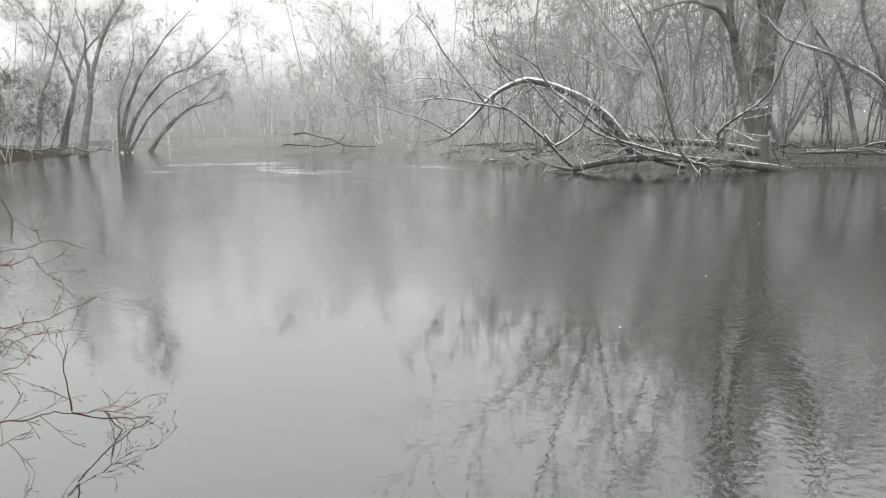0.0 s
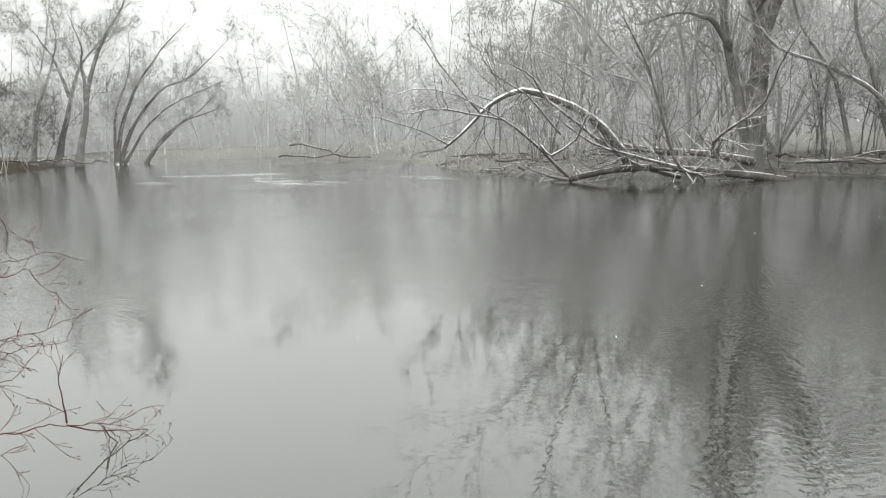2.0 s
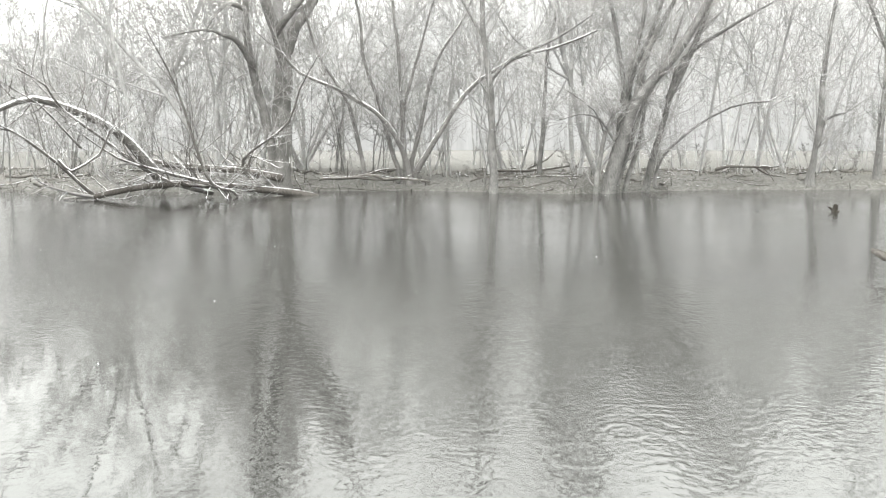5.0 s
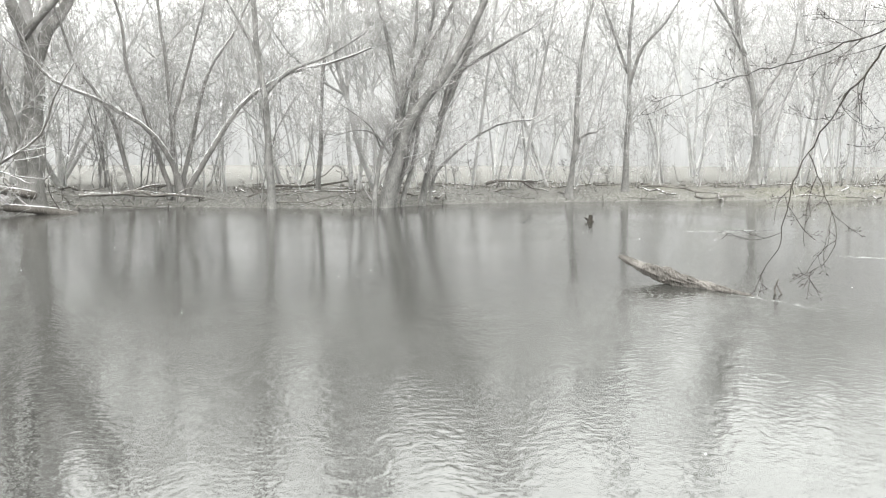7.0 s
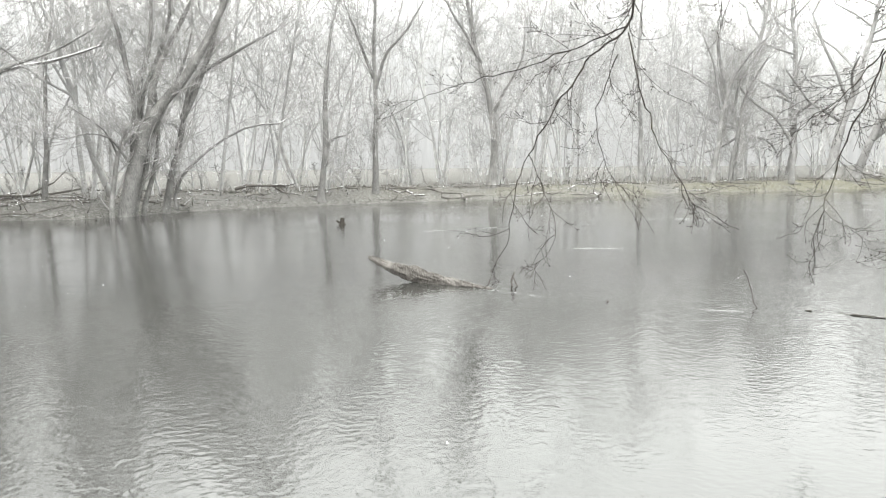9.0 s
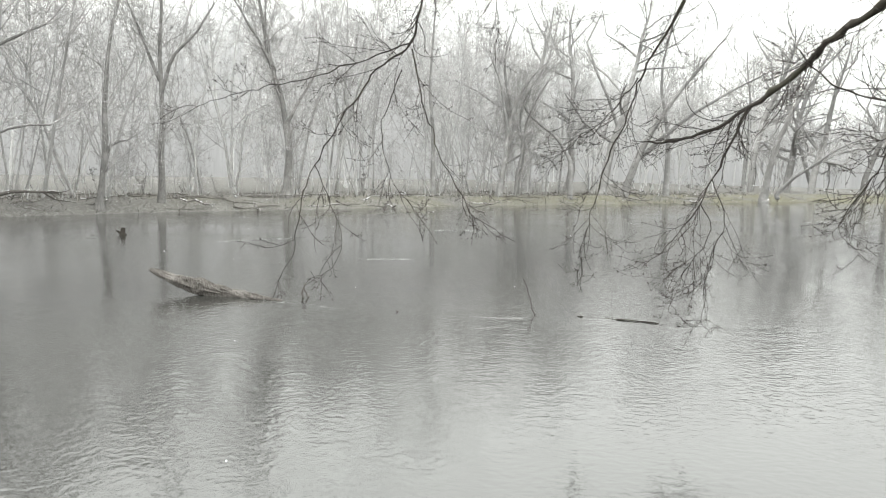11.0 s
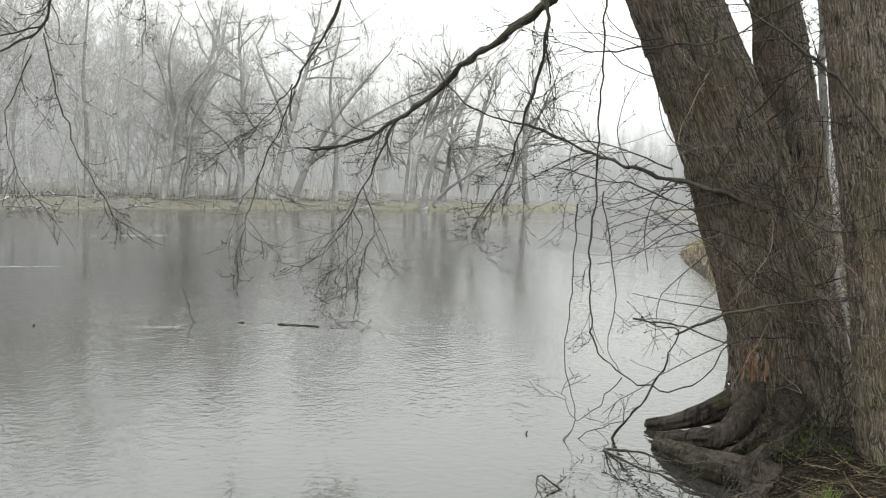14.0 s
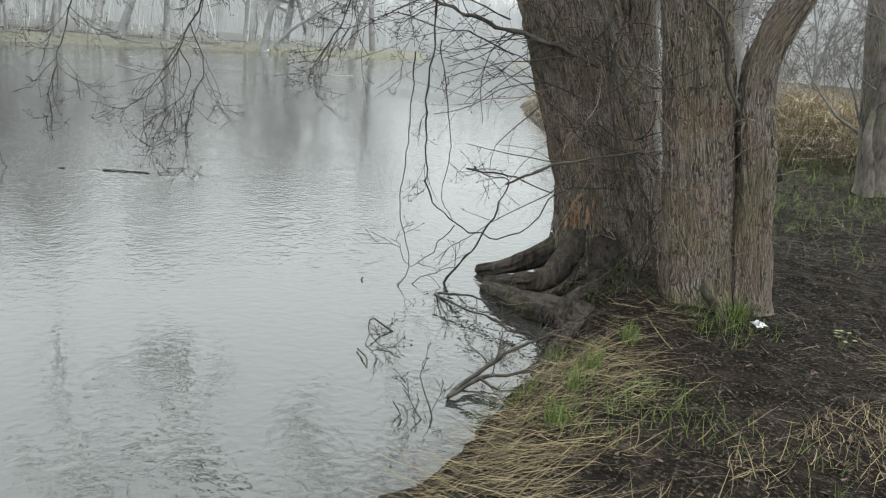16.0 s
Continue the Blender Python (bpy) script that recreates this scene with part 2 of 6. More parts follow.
def fbm(x, y, seed, octaves=4):
    """Smooth noise over a plane, about -1 to 1."""
    r = np.random.default_rng(seed)
    out, amp, f = np.zeros_like(x), 0.5, 1.0
    for _ in range(octaves):
        for _ in range(3):
            a, ph = r.uniform(0, 2 * np.pi), r.uniform(0, 2 * np.pi)
            out += amp / 2 * np.sin((x * np.cos(a) + y * np.sin(a)) * f * r.uniform(0.8, 1.25) + ph + 1.3 * np.sin((y * np.cos(a) - x * np.sin(a)) * f * 0.7 + ph * 2))
        amp, f = amp * 0.5, f * 2.1
    return out


# ---- river and banks: the water's outline in plan ----
NEAR_EDGE = [(160, -75), (75, -40), (34, -20.0), (24.5, -13.2), (20.2, -11.0), (12.5, -7.9), (7.3, -4.9), (5.6, -3.3), (4.5, -2.75), (3.9, -2.3), (3.5, -1.85), (3.1, -1.45), (2.6, -0.8), (1.9, 0.2), (1.0, 1.0), (-0.6, 1.7), (-2.9, 3.0), (-8.5, 9), (-15.5, 22), (-20.5, 34), (-23.5, 43), (-26, 52), (-27.5, 63), (-30, 76), (-46, 92), (-90, 110)]
FAR_EDGE = [(-90, 122), (-40, 100), (-25, 82), (-14, 70), (-7.5, 63), (-1.2, 53.5), (0.8, 39), (4, 33), (10, 28.8), (15.5, 26), (18.5, 21.4), (21.5, 21.3), (24.5, 20.6), (28.5, 18.4), (32, 16), (37.5, 11.5), (43, 7.4), (50, 0.4), (59, -8), (66, -17), (76, -29), (100, -40), (175, -62)]
RIVER = np.array(NEAR_EDGE + FAR_EDGE, float)


def shore_distance(x, y):
    """Distance to the water's edge: above zero on land, below in the river."""
    best, inside = np.full(x.shape, 1e9), np.zeros(x.shape, bool)
    for (ax, ay), (bx, by) in zip(RIVER, np.roll(RIVER, -1, 0)):
        dx, dy = bx - ax, by - ay
        s = np.clip(((x - ax) * dx + (y - ay) * dy) / (dx * dx + dy * dy), 0, 1)
        best = np.minimum(best, np.hypot(x - ax - s * dx, y - ay - s * dy))
        if ay != by:
            inside ^= ((ay > y) != (by > y)) & (x < dx * (y - ay) / dy + ax)
    return np.where(inside, -best, best)


def height(x, y):
    x, y = np.asarray(x, float), np.asarray(y, float)
    d = shore_distance(x, y) + 0.10 * fbm(x * 1.7, y * 1.7, 3) + 0.05 * fbm(x * 6, y * 6, 4, 3)
    near = np.maximum(np.exp(-(x * x + y * y) / 350.0), np.clip((3.0 - y - 0.5 * x) * 0.3, 0, 1))
    lip = 0.30 * near + 0.44 * (1 - near)
    wide = 0.45 * near + 1.6 * (1 - near)
    s = np.clip(d / wide, 0, 1)
    z = lip * (s * s * (3 - 2 * s)) + np.clip(d - wide, 0, 40) * 0.012
    z = z + np.clip(d, 0, 1) * (0.035 * fbm(x * 2.2, y * 2.2, 5) + 0.018 * fbm(x * 11, y * 11, 6, 3) + 0.10 * (1 - near) * fbm(x * 0.25, y * 0.25, 7, 3))
    return np.where(d < 0, np.maximum(d * 0.5, -1.5) - 0.02, z)


def axis(fine, reach, step):
    out, g = [0.0], step
    while out[-1] < reach:
        if out[-1] > fine:
            g *= 1.09
        out.append(out[-1] + g)
    a = np.array(out)
    return np.concatenate([-a[:0:-1], a])


gx, gy = axis(6, 700, 0.10) + 3.0, axis(5, 700, 0.10) - 2.0
GX, GY = np.meshgrid(gx, gy, indexing="ij")
GZ = height(GX, GY)
nx, ny = GX.shape
ids = np.arange(nx * ny).reshape(nx, ny)
quads = np.stack([ids[:-1, :-1], ids[1:, :-1], ids[1:, 1:], ids[:-1, 1:]], -1).reshape(-1, 4)
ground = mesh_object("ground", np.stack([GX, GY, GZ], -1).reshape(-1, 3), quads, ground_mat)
inland = ground.data.attributes.new("inland", "FLOAT", "POINT")
inland.data.foreach_set("value", shore_distance(GX, GY).astype(np.float32).ravel())
tagged(ground, "wet dark soil and leaf litter on the river banks", "ground", kind="structure")
water = mesh_object("water", [(-300, -200, 0), (400, -200, 0), (400, 300, 0), (-300, 300, 0)], [(0, 1, 2, 3)], water_mat, smooth=False)
tagged(water, "slow grey river water, rippled, mirroring bare trees and sky", "water", kind="structure")


def wake(x0, y0, x1, y1, wide, seed):
    """A low standing ripple where the current runs past something."""
    rng = np.random.default_rng(seed)
    n, rows = 40, 7
    s = np.linspace(0, 1, n)
    d = np.array([x1 - x0, y1 - y0])
    across = np.array([-d[1], d[0]]) / (np.hypot(*d) + 1e-9)
    mid = np.array([x0, y0]) + s[:, None] * d + across * (wide * np.cumsum(rng.normal(0, 0.25, n)) * 0.4)[:, None]
    w = wide * np.sin(np.pi * (0.04 + 0.92 * s)) * (1 + 0.3 * rng.normal(size=n).cumsum() / 4)
    q = np.linspace(-1, 1, rows)
    V = np.zeros((n, rows, 3))
    V[..., :2] = mid[:, None] + across * (q[None, :, None] * w[:, None, None])
    V[..., 2] = 0.12 * np.abs(w[:, None]) * np.cos(q * np.pi / 2)[None] * (1 + 0.4 * rng.normal(size=(n, 1))) - 0.003
    ids = np.arange(n * rows).reshape(n, rows)
    F = np.stack([ids[:-1, :-1], ids[1:, :-1], ids[1:, 1:], ids[:-1, 1:]], -1).reshape(-1, 4)
    ob = mesh_object("water_ripple", V.reshape(-1, 3), F, water_mat)
    tagged(ob, "low bright ripple standing in the current", "ripple", kind="structure")


for x0, y0, x1, y1, wide in [
        (17.9, 15.0, 18.4, 11.8, 0.12), (16.7, 11.5, 17.4, 11.0, 0.1), (9.4, 6.3, 10.0, 5.5, 0.06),
        (8.7, 6.7, 9.7, 5.4, 0.05), (10.3, 4.5, 10.2, 3.8, 0.06), (9.8, 1.6, 9.9, 0.8, 0.06),
        (10.1, 0.3, 10.0, -0.7, 0.06), (9.0, 1.5, 9.3, 0.9, 0.05), (-8.3, 34.2, -2.5, 29.8, 0.4),
        (-8.5, 36.1, -5.6, 36.9, 0.35), (-12.9, 33.9, -10.5, 33.8, 0.3),
        (18.1, 9.3, 20.7, 7.3, 0.12), (32.9, -4.8, 36.4, -10.9, 0.3),
        (18.6, 14.3, 19.45, 12.45, 0.1), (10.2, 4.0, 9.9, 2.9, 0.07), (11.1, 6.9, 10.9, 6.2, 0.04), (-14.5, 40.5, -6.0, 39.0, 0.4), (-3.0, 33.5, 1.5, 30.5, 0.3),
        (24.0, 5.5, 25.5, 2.0, 0.16), (30.0, 2.0, 31.5, -2.5, 0.2), (15.6, 5.2, 16.2, 3.4, 0.09)]:
    if wide < 0.2:
        wake(x0, y0, x1, y1, wide, int(abs(x0 * 10)) + 3)
        continue
    # a broad riffle: several thin lines side by side
    r = np.random.default_rng(int(abs(x0 * 10)) + 4)
    for _ in range(8):
        a, b, off = (*sorted(r.random(2)), r.normal(0, wide * 2.2))
        wake(x0 + (x1 - x0) * a, y0 + (y1 - y0) * a + off, x0 + (x1 - x0) * b, y0 + (y1 - y0) * b + off, wide * r.uniform(0.15, 0.4), int(r.integers(999)))



def ring_ripple(x, y, radius):
    """Two low rings spreading on the water."""
    n, V, F = 56, [], []
    shape = ((-0.05, -0.002), (-0.025, 0.0016), (0.0, 0.0004), (0.02, 0.0014), (0.05, -0.002))
    for q in range(n):
        a = 2 * np.pi * q / n
        V += [(x + (radius + d) * np.cos(a), y + (radius + d) * np.sin(a), z) for d, z in shape]
    for q in range(n):
        for k in range(4):
            F.append((q * 5 + k, ((q + 1) % n) * 5 + k, ((q + 1) % n) * 5 + k + 1, q * 5 + k + 1))
    tagged(mesh_object("water_ring", V, F, water_mat), "round ripple spreading on the water", "ripple", kind="structure")


for x, y, radius in ((4.15, 4.8, 0.15), (3.56, 3.64, 0.13), (3.23, 4.29, 0.12), (3.1, 3.5, 0.18), (6.6, 2.5, 0.12)):
    ring_ripple(x, y, radius)


def distance_ring():
    """A glowing sheet for woods lost in the falling snow, far behind the rest; taller where the forest stands closer.
    """
    n, r = 6000, 118.0
    a = 2 * np.pi * np.arange(n + 1) / n
    bearing = (90 - np.degrees(a) + 180) % 360 - 180
    tall = np.interp(bearing, (-180, -60, -25, -5, 15, 30, 75, 92, 104, 118, 140, 180), (16, 16, 13, 12.5, 18, 31, 32, 22, 11, 15, 27, 16))
    u = np.random.default_rng(8)
    rough = sum(k * np.sin(f * a + u.uniform(0, 6.28)) for f, k in ((23, 0.8), (57, 0.7), (131, 0.5), (307, 0.3), (701, 0.15)))
    top = tall + rough * 0.7 + u.uniform(-0.12, 0.12, n + 1)
    low = np.stack([r * np.cos(a), r * np.sin(a), np.full(n + 1, -2.0)], -1)
    high = np.stack([r * np.cos(a), r * np.sin(a), top], -1)
    k = np.arange(n)
    faces = np.stack([k, k + 1, k + 1 + n + 1, k + n + 1], -1)
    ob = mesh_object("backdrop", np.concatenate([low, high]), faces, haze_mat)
    rise = ob.data.attributes.new("rise", "FLOAT", "POINT")
    rise.data.foreach_set("value", np.concatenate([np.zeros(n + 1), np.ones(n + 1)]).astype(np.float32))
    return tagged(ob, "glowing backdrop painted as pale grey woods fading into falling snow", "woods", kind="structure")


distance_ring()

# ---- trees ----
def bundle(paths, sides):
    """Tubes along many paths: a list of (points (m, n, 3), radii (m, n)) groups. Gives verts, quads and (around, along) coordinates."""
    V, F, U, base = [], [], [], 0
    for P, R in paths:
        m, n, _ = P.shape
        T = np.gradient(P, axis=1)
        T /= np.linalg.norm(T, axis=2, keepdims=True) + 1e-9
        mean = T.mean(1)
        ref = np.eye(3)[np.argmin(np.abs(mean), axis=1)]
        A = np.cross(T, ref[:, None, :])
        A /= np.linalg.norm(A, axis=2, keepdims=True) + 1e-9
        B = np.cross(T, A)
        ang = np.arange(sides) * 2 * np.pi / sides
        ring = A[:, :, None, :] * np.cos(ang)[None, None, :, None] + B[:, :, None, :] * np.sin(ang)[None, None, :, None]
        V.append((P[:, :, None, :] + ring * R[:, :, None, None]).reshape(-1, 3))
        ids = base + np.arange(m * n * sides).reshape(m, n, sides)
        nxt = np.roll(ids, -1, 2)
        F.append(np.stack([ids[:, :-1], nxt[:, :-1], nxt[:, 1:], ids[:, 1:]], -1).reshape(-1, 4))
        base += m * n * sides
    return np.concatenate(V), np.concatenate(F)


def thorned(paths, tips):
    """Three-sided tubes along paths, and tips that taper to a point: verts, (quads, triangles)."""
    V, F = bundle(paths, 3)
    verts, tris, base = [V], [], len(V)
    for P, R in tips:
        d = P[:, -1] - P[:, 0]
        ref = np.eye(3)[np.argmin(np.abs(d), axis=1)]
        A = np.cross(d, ref)
        A /= np.linalg.norm(A, axis=1, keepdims=True) + 1e-9
        B = np.cross(d, A)
        B /= np.linalg.norm(B, axis=1, keepdims=True) + 1e-9
        foot = [P[:, 0] + (A * math.cos(q) + B * math.sin(q)) * R[:, :1] for q in (0.0, 2.1, 4.2)]
        m = len(P)
        verts.append(np.stack([*foot, P[:, -1]], 1).reshape(-1, 3))
        k = base + 4 * np.arange(m)[:, None, None]
        tris.append((k + np.array([(0, 1, 3), (1, 2, 3), (2, 0, 3)])[None]).reshape(-1, 3))
        base += 4 * m
    return np.concatenate(verts), (F, np.concatenate(tris))


def smooth_path(points, step, rng, wobble=0.0):
    """A curve through the points, resampled and made a little crooked."""
    p = np.array(points, float)
    q = np.vstack([2 * p[0] - p[1], p, 2 * p[-1] - p[-2]])
    out = []
    for k in range(1, len(q) - 2):
        n = max(2, int(np.linalg.norm(q[k + 1] - q[k]) / step))
        s = np.linspace(0, 1, n, endpoint=False)[:, None]
        out.append(0.5 * (2 * q[k] + (q[k + 1] - q[k - 1]) * s + (2 * q[k - 1] - 5 * q[k] + 4 * q[k + 1] - q[k + 2]) * s ** 2 + (3 * q[k] - q[k - 1] - 3 * q[k + 1] + q[k + 2]) * s ** 3))
    out.append(p[-1:])
    c = np.concatenate(out)
    if wobble:
        w = rng.normal(0, wobble, c.shape)
        w[0] = w[-1] = 0
        c += (w + np.roll(w, 1, 0)) / 2
    return c


def stem(r0, r1, *points, step=0.5, wobble=0.02, rng=None, power=0.8):
    c = smooth_path(points, step, rng or np.random.default_rng(1), wobble)
    s = np.linspace(0, 1, len(c))
    return c[None], (r0 + (r1 - r0) * s ** power)[None]


def sprout(P, R, k, length, rng, spread=0.8, up=0.15, n=5, wig=0.18, smin=0.25, ratio=0.55, rmin=0.006, droop=0.0, tip=0.35, rmax=9.0, curl=0.0, hang=0.0):
    """k side shoots on each of the paths (m, n, 3)."""
    m, N, _ = P.shape
    s = rng.uniform(smin, 1.0, (m, k)) * (N - 1.001)
    i, f = s.astype(int), (s % 1)[..., None]
    rows = np.arange(m)[:, None]
    pos = P[rows, i] * (1 - f) + P[rows, i + 1] * f
    rad = R[rows, i] * (1 - f[..., 0]) + R[rows, i + 1] * f[..., 0]
    tan = P[rows, i + 1] - P[rows, i]
    tan /= np.linalg.norm(tan, axis=-1, keepdims=True) + 1e-9
    rnd = rng.normal(size=tan.shape)
    perp = np.cross(tan, rnd)
    perp /= np.linalg.norm(perp, axis=-1, keepdims=True) + 1e-9
    a = np.clip(rng.normal(spread, 0.25, (m, k)), 0.2, 1.5)[..., None]
    d = tan * np.cos(a) + perp * np.sin(a)
    d[..., 2] += up
    d /= np.linalg.norm(d, axis=-1, keepdims=True)
    L = (length * rng.uniform(0.45, 1.15, (m, k)) * (1.15 - 0.5 * s / N))[..., None]
    bow = rng.normal(0, curl, d.shape) if curl else 0.0
    pts = [pos]
    for j in range(1, n):
        d = d + rng.normal(0, wig, d.shape) + bow
        d[..., 2] += up * 0.25 - droop * j / n - hang * (1.0 - 1.9 * j / n)
        d /= np.linalg.norm(d, axis=-1, keepdims=True)
        pts.append(pts[-1] + d * L / (n - 1))
    Q = np.stack(pts, 2).reshape(m * k, n, 3)
    r0 = np.clip(rad * ratio, rmin, max(rmin, rmax)).reshape(-1, 1)
    return Q, np.maximum(r0 * np.linspace(1, tip, n)[None], rmin * 0.7)


def empty_thing(name, at, label, category, group=""):
    ob = new(name)
    ob.location = at
    ob.empty_display_size = 0.1
    return tagged(ob, label, category, group)


def put_under(child, parent):
    child.parent = parent
    child.matrix_parent_inverse = Matrix.Translation(-Vector(parent.location))
    return child


def capped(P, R):
    """Rounded ends for a tube."""
    a, b = P[:, :1] - P[:, 1:2], P[:, -1:] - P[:, -2:-1]
    a, b = a / (np.linalg.norm(a, axis=2, keepdims=True) + 1e-9), b / (np.linalg.norm(b, axis=2, keepdims=True) + 1e-9)
    r, q = R[:, :1, None], R[:, -1:, None]
    P = np.concatenate([P[:, :1] + a * r * 0.7, P[:, :1] + a * r * 0.5, P, P[:, -1:] + b * q * 0.5, P[:, -1:] + b * q * 0.7], 1)
    return P, np.concatenate([R[:, :1] * 0.02, R[:, :1] * 0.7, R, R[:, -1:] * 0.7, R[:, -1:] * 0.02], 1)


def tree_from(name, limbs, label, wood, twigs, seed, twig=(7, 2.6, 6, 1.3, 3, 0.65), up=0.25, rmin=0.0075, group="", droop=0.0, category="tree", rooted=True, sides=9, laden=0.0, limb_wood=None, logs=1, inland=1.0):
    """A tree from its main limbs: trunk and limbs in one mesh, the crown of branches and twigs in another."""
    rng = np.random.default_rng(seed)
    if inland != 1.0:
        # further up the bank, and larger by as much
        far = lambda p: (0.3 + (p[0] - 0.3) * inland, p[1] * inland, 1.7 + (p[2] - 1.7) * inland)
        limbs = [(l[0] * inland, l[1] * inland, *[far(p) for p in l[2:]]) for l in limbs]
    if rooted:
        limbs = [(l[0], l[1], (l[2][0], l[2][1], l[2][2] - 0.45), *l[2:]) if l[2][2] < 0.9 else l for l in limbs]
    main = [stem(*l, rng=rng, wobble=0.035) for l in limbs]
    for P, R in main[:1]:
        R *= 1 + 0.4 * np.exp(-np.linalg.norm(P[0] - P[0, 0], axis=1) / 0.6)[None]
    thing = empty_thing(name, tuple(main[0][0][0, 0]), label, category, group)
    if limb_wood:
        for k, (P, R) in enumerate(main):
            put_under(mesh_object("log" if k < logs else "limb", *bundle([capped(P, R)], sides), wood if k < logs else limb_wood), thing)
    else:
        put_under(mesh_object("trunk", *bundle([capped(P, R) for P, R in main], sides), wood), thing)
    k1, l1, k2, l2, k3, l3 = twig
    first, second, third = [], [], []
    for P, R in main:
        end = sprout(P[:, -2:], R[:, -2:], 2, l1 * (0.5 + 6 * R[0, -1]), rng, spread=0.3, up=up, n=6, smin=0.9, ratio=0.85, rmin=rmin, wig=0.14)
        first.append(end)
        first.append(sprout(*end, 3, l1 * 0.6, rng, up=up, n=5, smin=0.2, ratio=0.5, rmin=rmin * 1.4, wig=0.2))
        k = max(2, int(k1 * P.shape[1] * 0.5 / 3))
        first.append(sprout(P, R, k, l1 * min(1.0, 0.45 + 4 * R[0, 0]), rng, up=up, n=6, smin=0.2, ratio=0.4, rmin=rmin * 1.6, droop=droop, wig=0.15, rmax=0.03))
    for j, (P, R) in enumerate(first):
        k2 = twig[2] if j % 3 == 2 else max(2, twig[2] // 2)
        second.append(sprout(P, R, k2, l2, rng, spread=0.9, up=up * 0.6, n=4, rmin=rmin, droop=droop, wig=0.24))
    for P, R in second:
        third.append(sprout(P, R, int(k3 * 2.5), l3 * 1.2, rng, up=up * 0.4, n=2, smin=0.08, rmin=rmin * 0.9, wig=0.0))
    tagged(put_under(mesh_object("crown", *thorned(first + second, third), twigs), thing), kind="stuff")
    if laden:
        # crooked broken branches carrying snow
        a = [sprout(P, R, max(3, int(laden * P.shape[1] * 0.5)), 2.3, rng, spread=0.9, up=0.10, n=8, smin=0.1, ratio=0.4, rmin=0.010, rmax=0.022, wig=0.15, tip=0.4) for P, R in main if R[0, 0] > 0.03]
        b = [sprout(P, R, 3, 0.7, rng, spread=0.9, up=0.15, n=5, smin=0.15, ratio=0.6, rmin=0.007, wig=0.18) for P, R in a]
        tagged(put_under(mesh_object("snowy_brushwood", *bundle(a + b, 5), bark_snowy), thing), kind="stuff")
    return thing


def wild_tree(rng, tall, girth, dense=1.0, lean=0.12, rmin=0.014, levels=3, cut=0, wide=0.0):
    """A bare bottomland tree round the origin, as groups of paths: wood, twigs, and the twigs' tips."""
    n = 9
    stems = rng.integers(1, 4) if rng.random() < 0.45 and not wide else 1
    wood, twigs, tips = [], [], []
    for q in range(stems):
        d = np.array([rng.normal(0, lean * (1 + 1.2 * (stems > 1))), rng.normal(0, lean * (1 + 1.2 * (stems > 1))), 1.0])
        p, pts = rng.normal(0, 0.15 * (stems > 1), 3) * (1, 1, 0) + (0, 0, -0.2), []
        h = tall * (1 if q == 0 else rng.uniform(0.6, 0.95))
        for j in range(n):
            pts.append(p.copy())
            d = d + rng.normal(0, 0.10, 3) * (1, 1, 0.2)
            d /= np.linalg.norm(d)
            p = p + d * h / (n - 1)
        P = np.array(pts)[None]
        R = (girth * (1 if q == 0 else 0.7) * np.linspace(1, 0.12, n) ** 0.9)[None]
        wood.append((P, R))
        a = sprout(P, R, max(3, int(11 * dense)), tall * (0.34 + 0.12 * wide), rng, spread=0.8 + 0.2 * wide, up=0.28 - 0.14 * wide, n=6 - cut, smin=0.2, ratio=0.5, rmin=rmin * 1.3, wig=0.24)
        wood.append(a)
        b = sprout(*a, max(3, int(5 * dense)), tall * 0.16, rng, spread=0.9, up=0.12 - 0.05 * wide, n=4 - cut, smin=0.12, ratio=0.5, rmin=rmin * 0.9, wig=0.3)
        twigs.append(b)
        if levels > 2:
            tips.append(sprout(*b, max(3, int(10 * dense)), tall * 0.085, rng, spread=0.85, up=0.08, n=2, smin=0.05, ratio=0.5, rmin=rmin * 0.75))
        else:
            tips.append(sprout(*b, 4, tall * 0.07, rng, spread=0.85, up=0.08, n=2, smin=0.05, ratio=0.5, rmin=rmin * 0.75))
    return wood, twigs, tips


def planted(group, at, turn, size):
    c, s = np.cos(turn), np.sin(turn)
    M = np.array([[c, -s, 0], [s, c, 0], [0, 0, 1.0]]) * size
    return [(P @ M.T + np.array(at), R * size) for P, R in group]

# ---- trees of the opposite bank ----


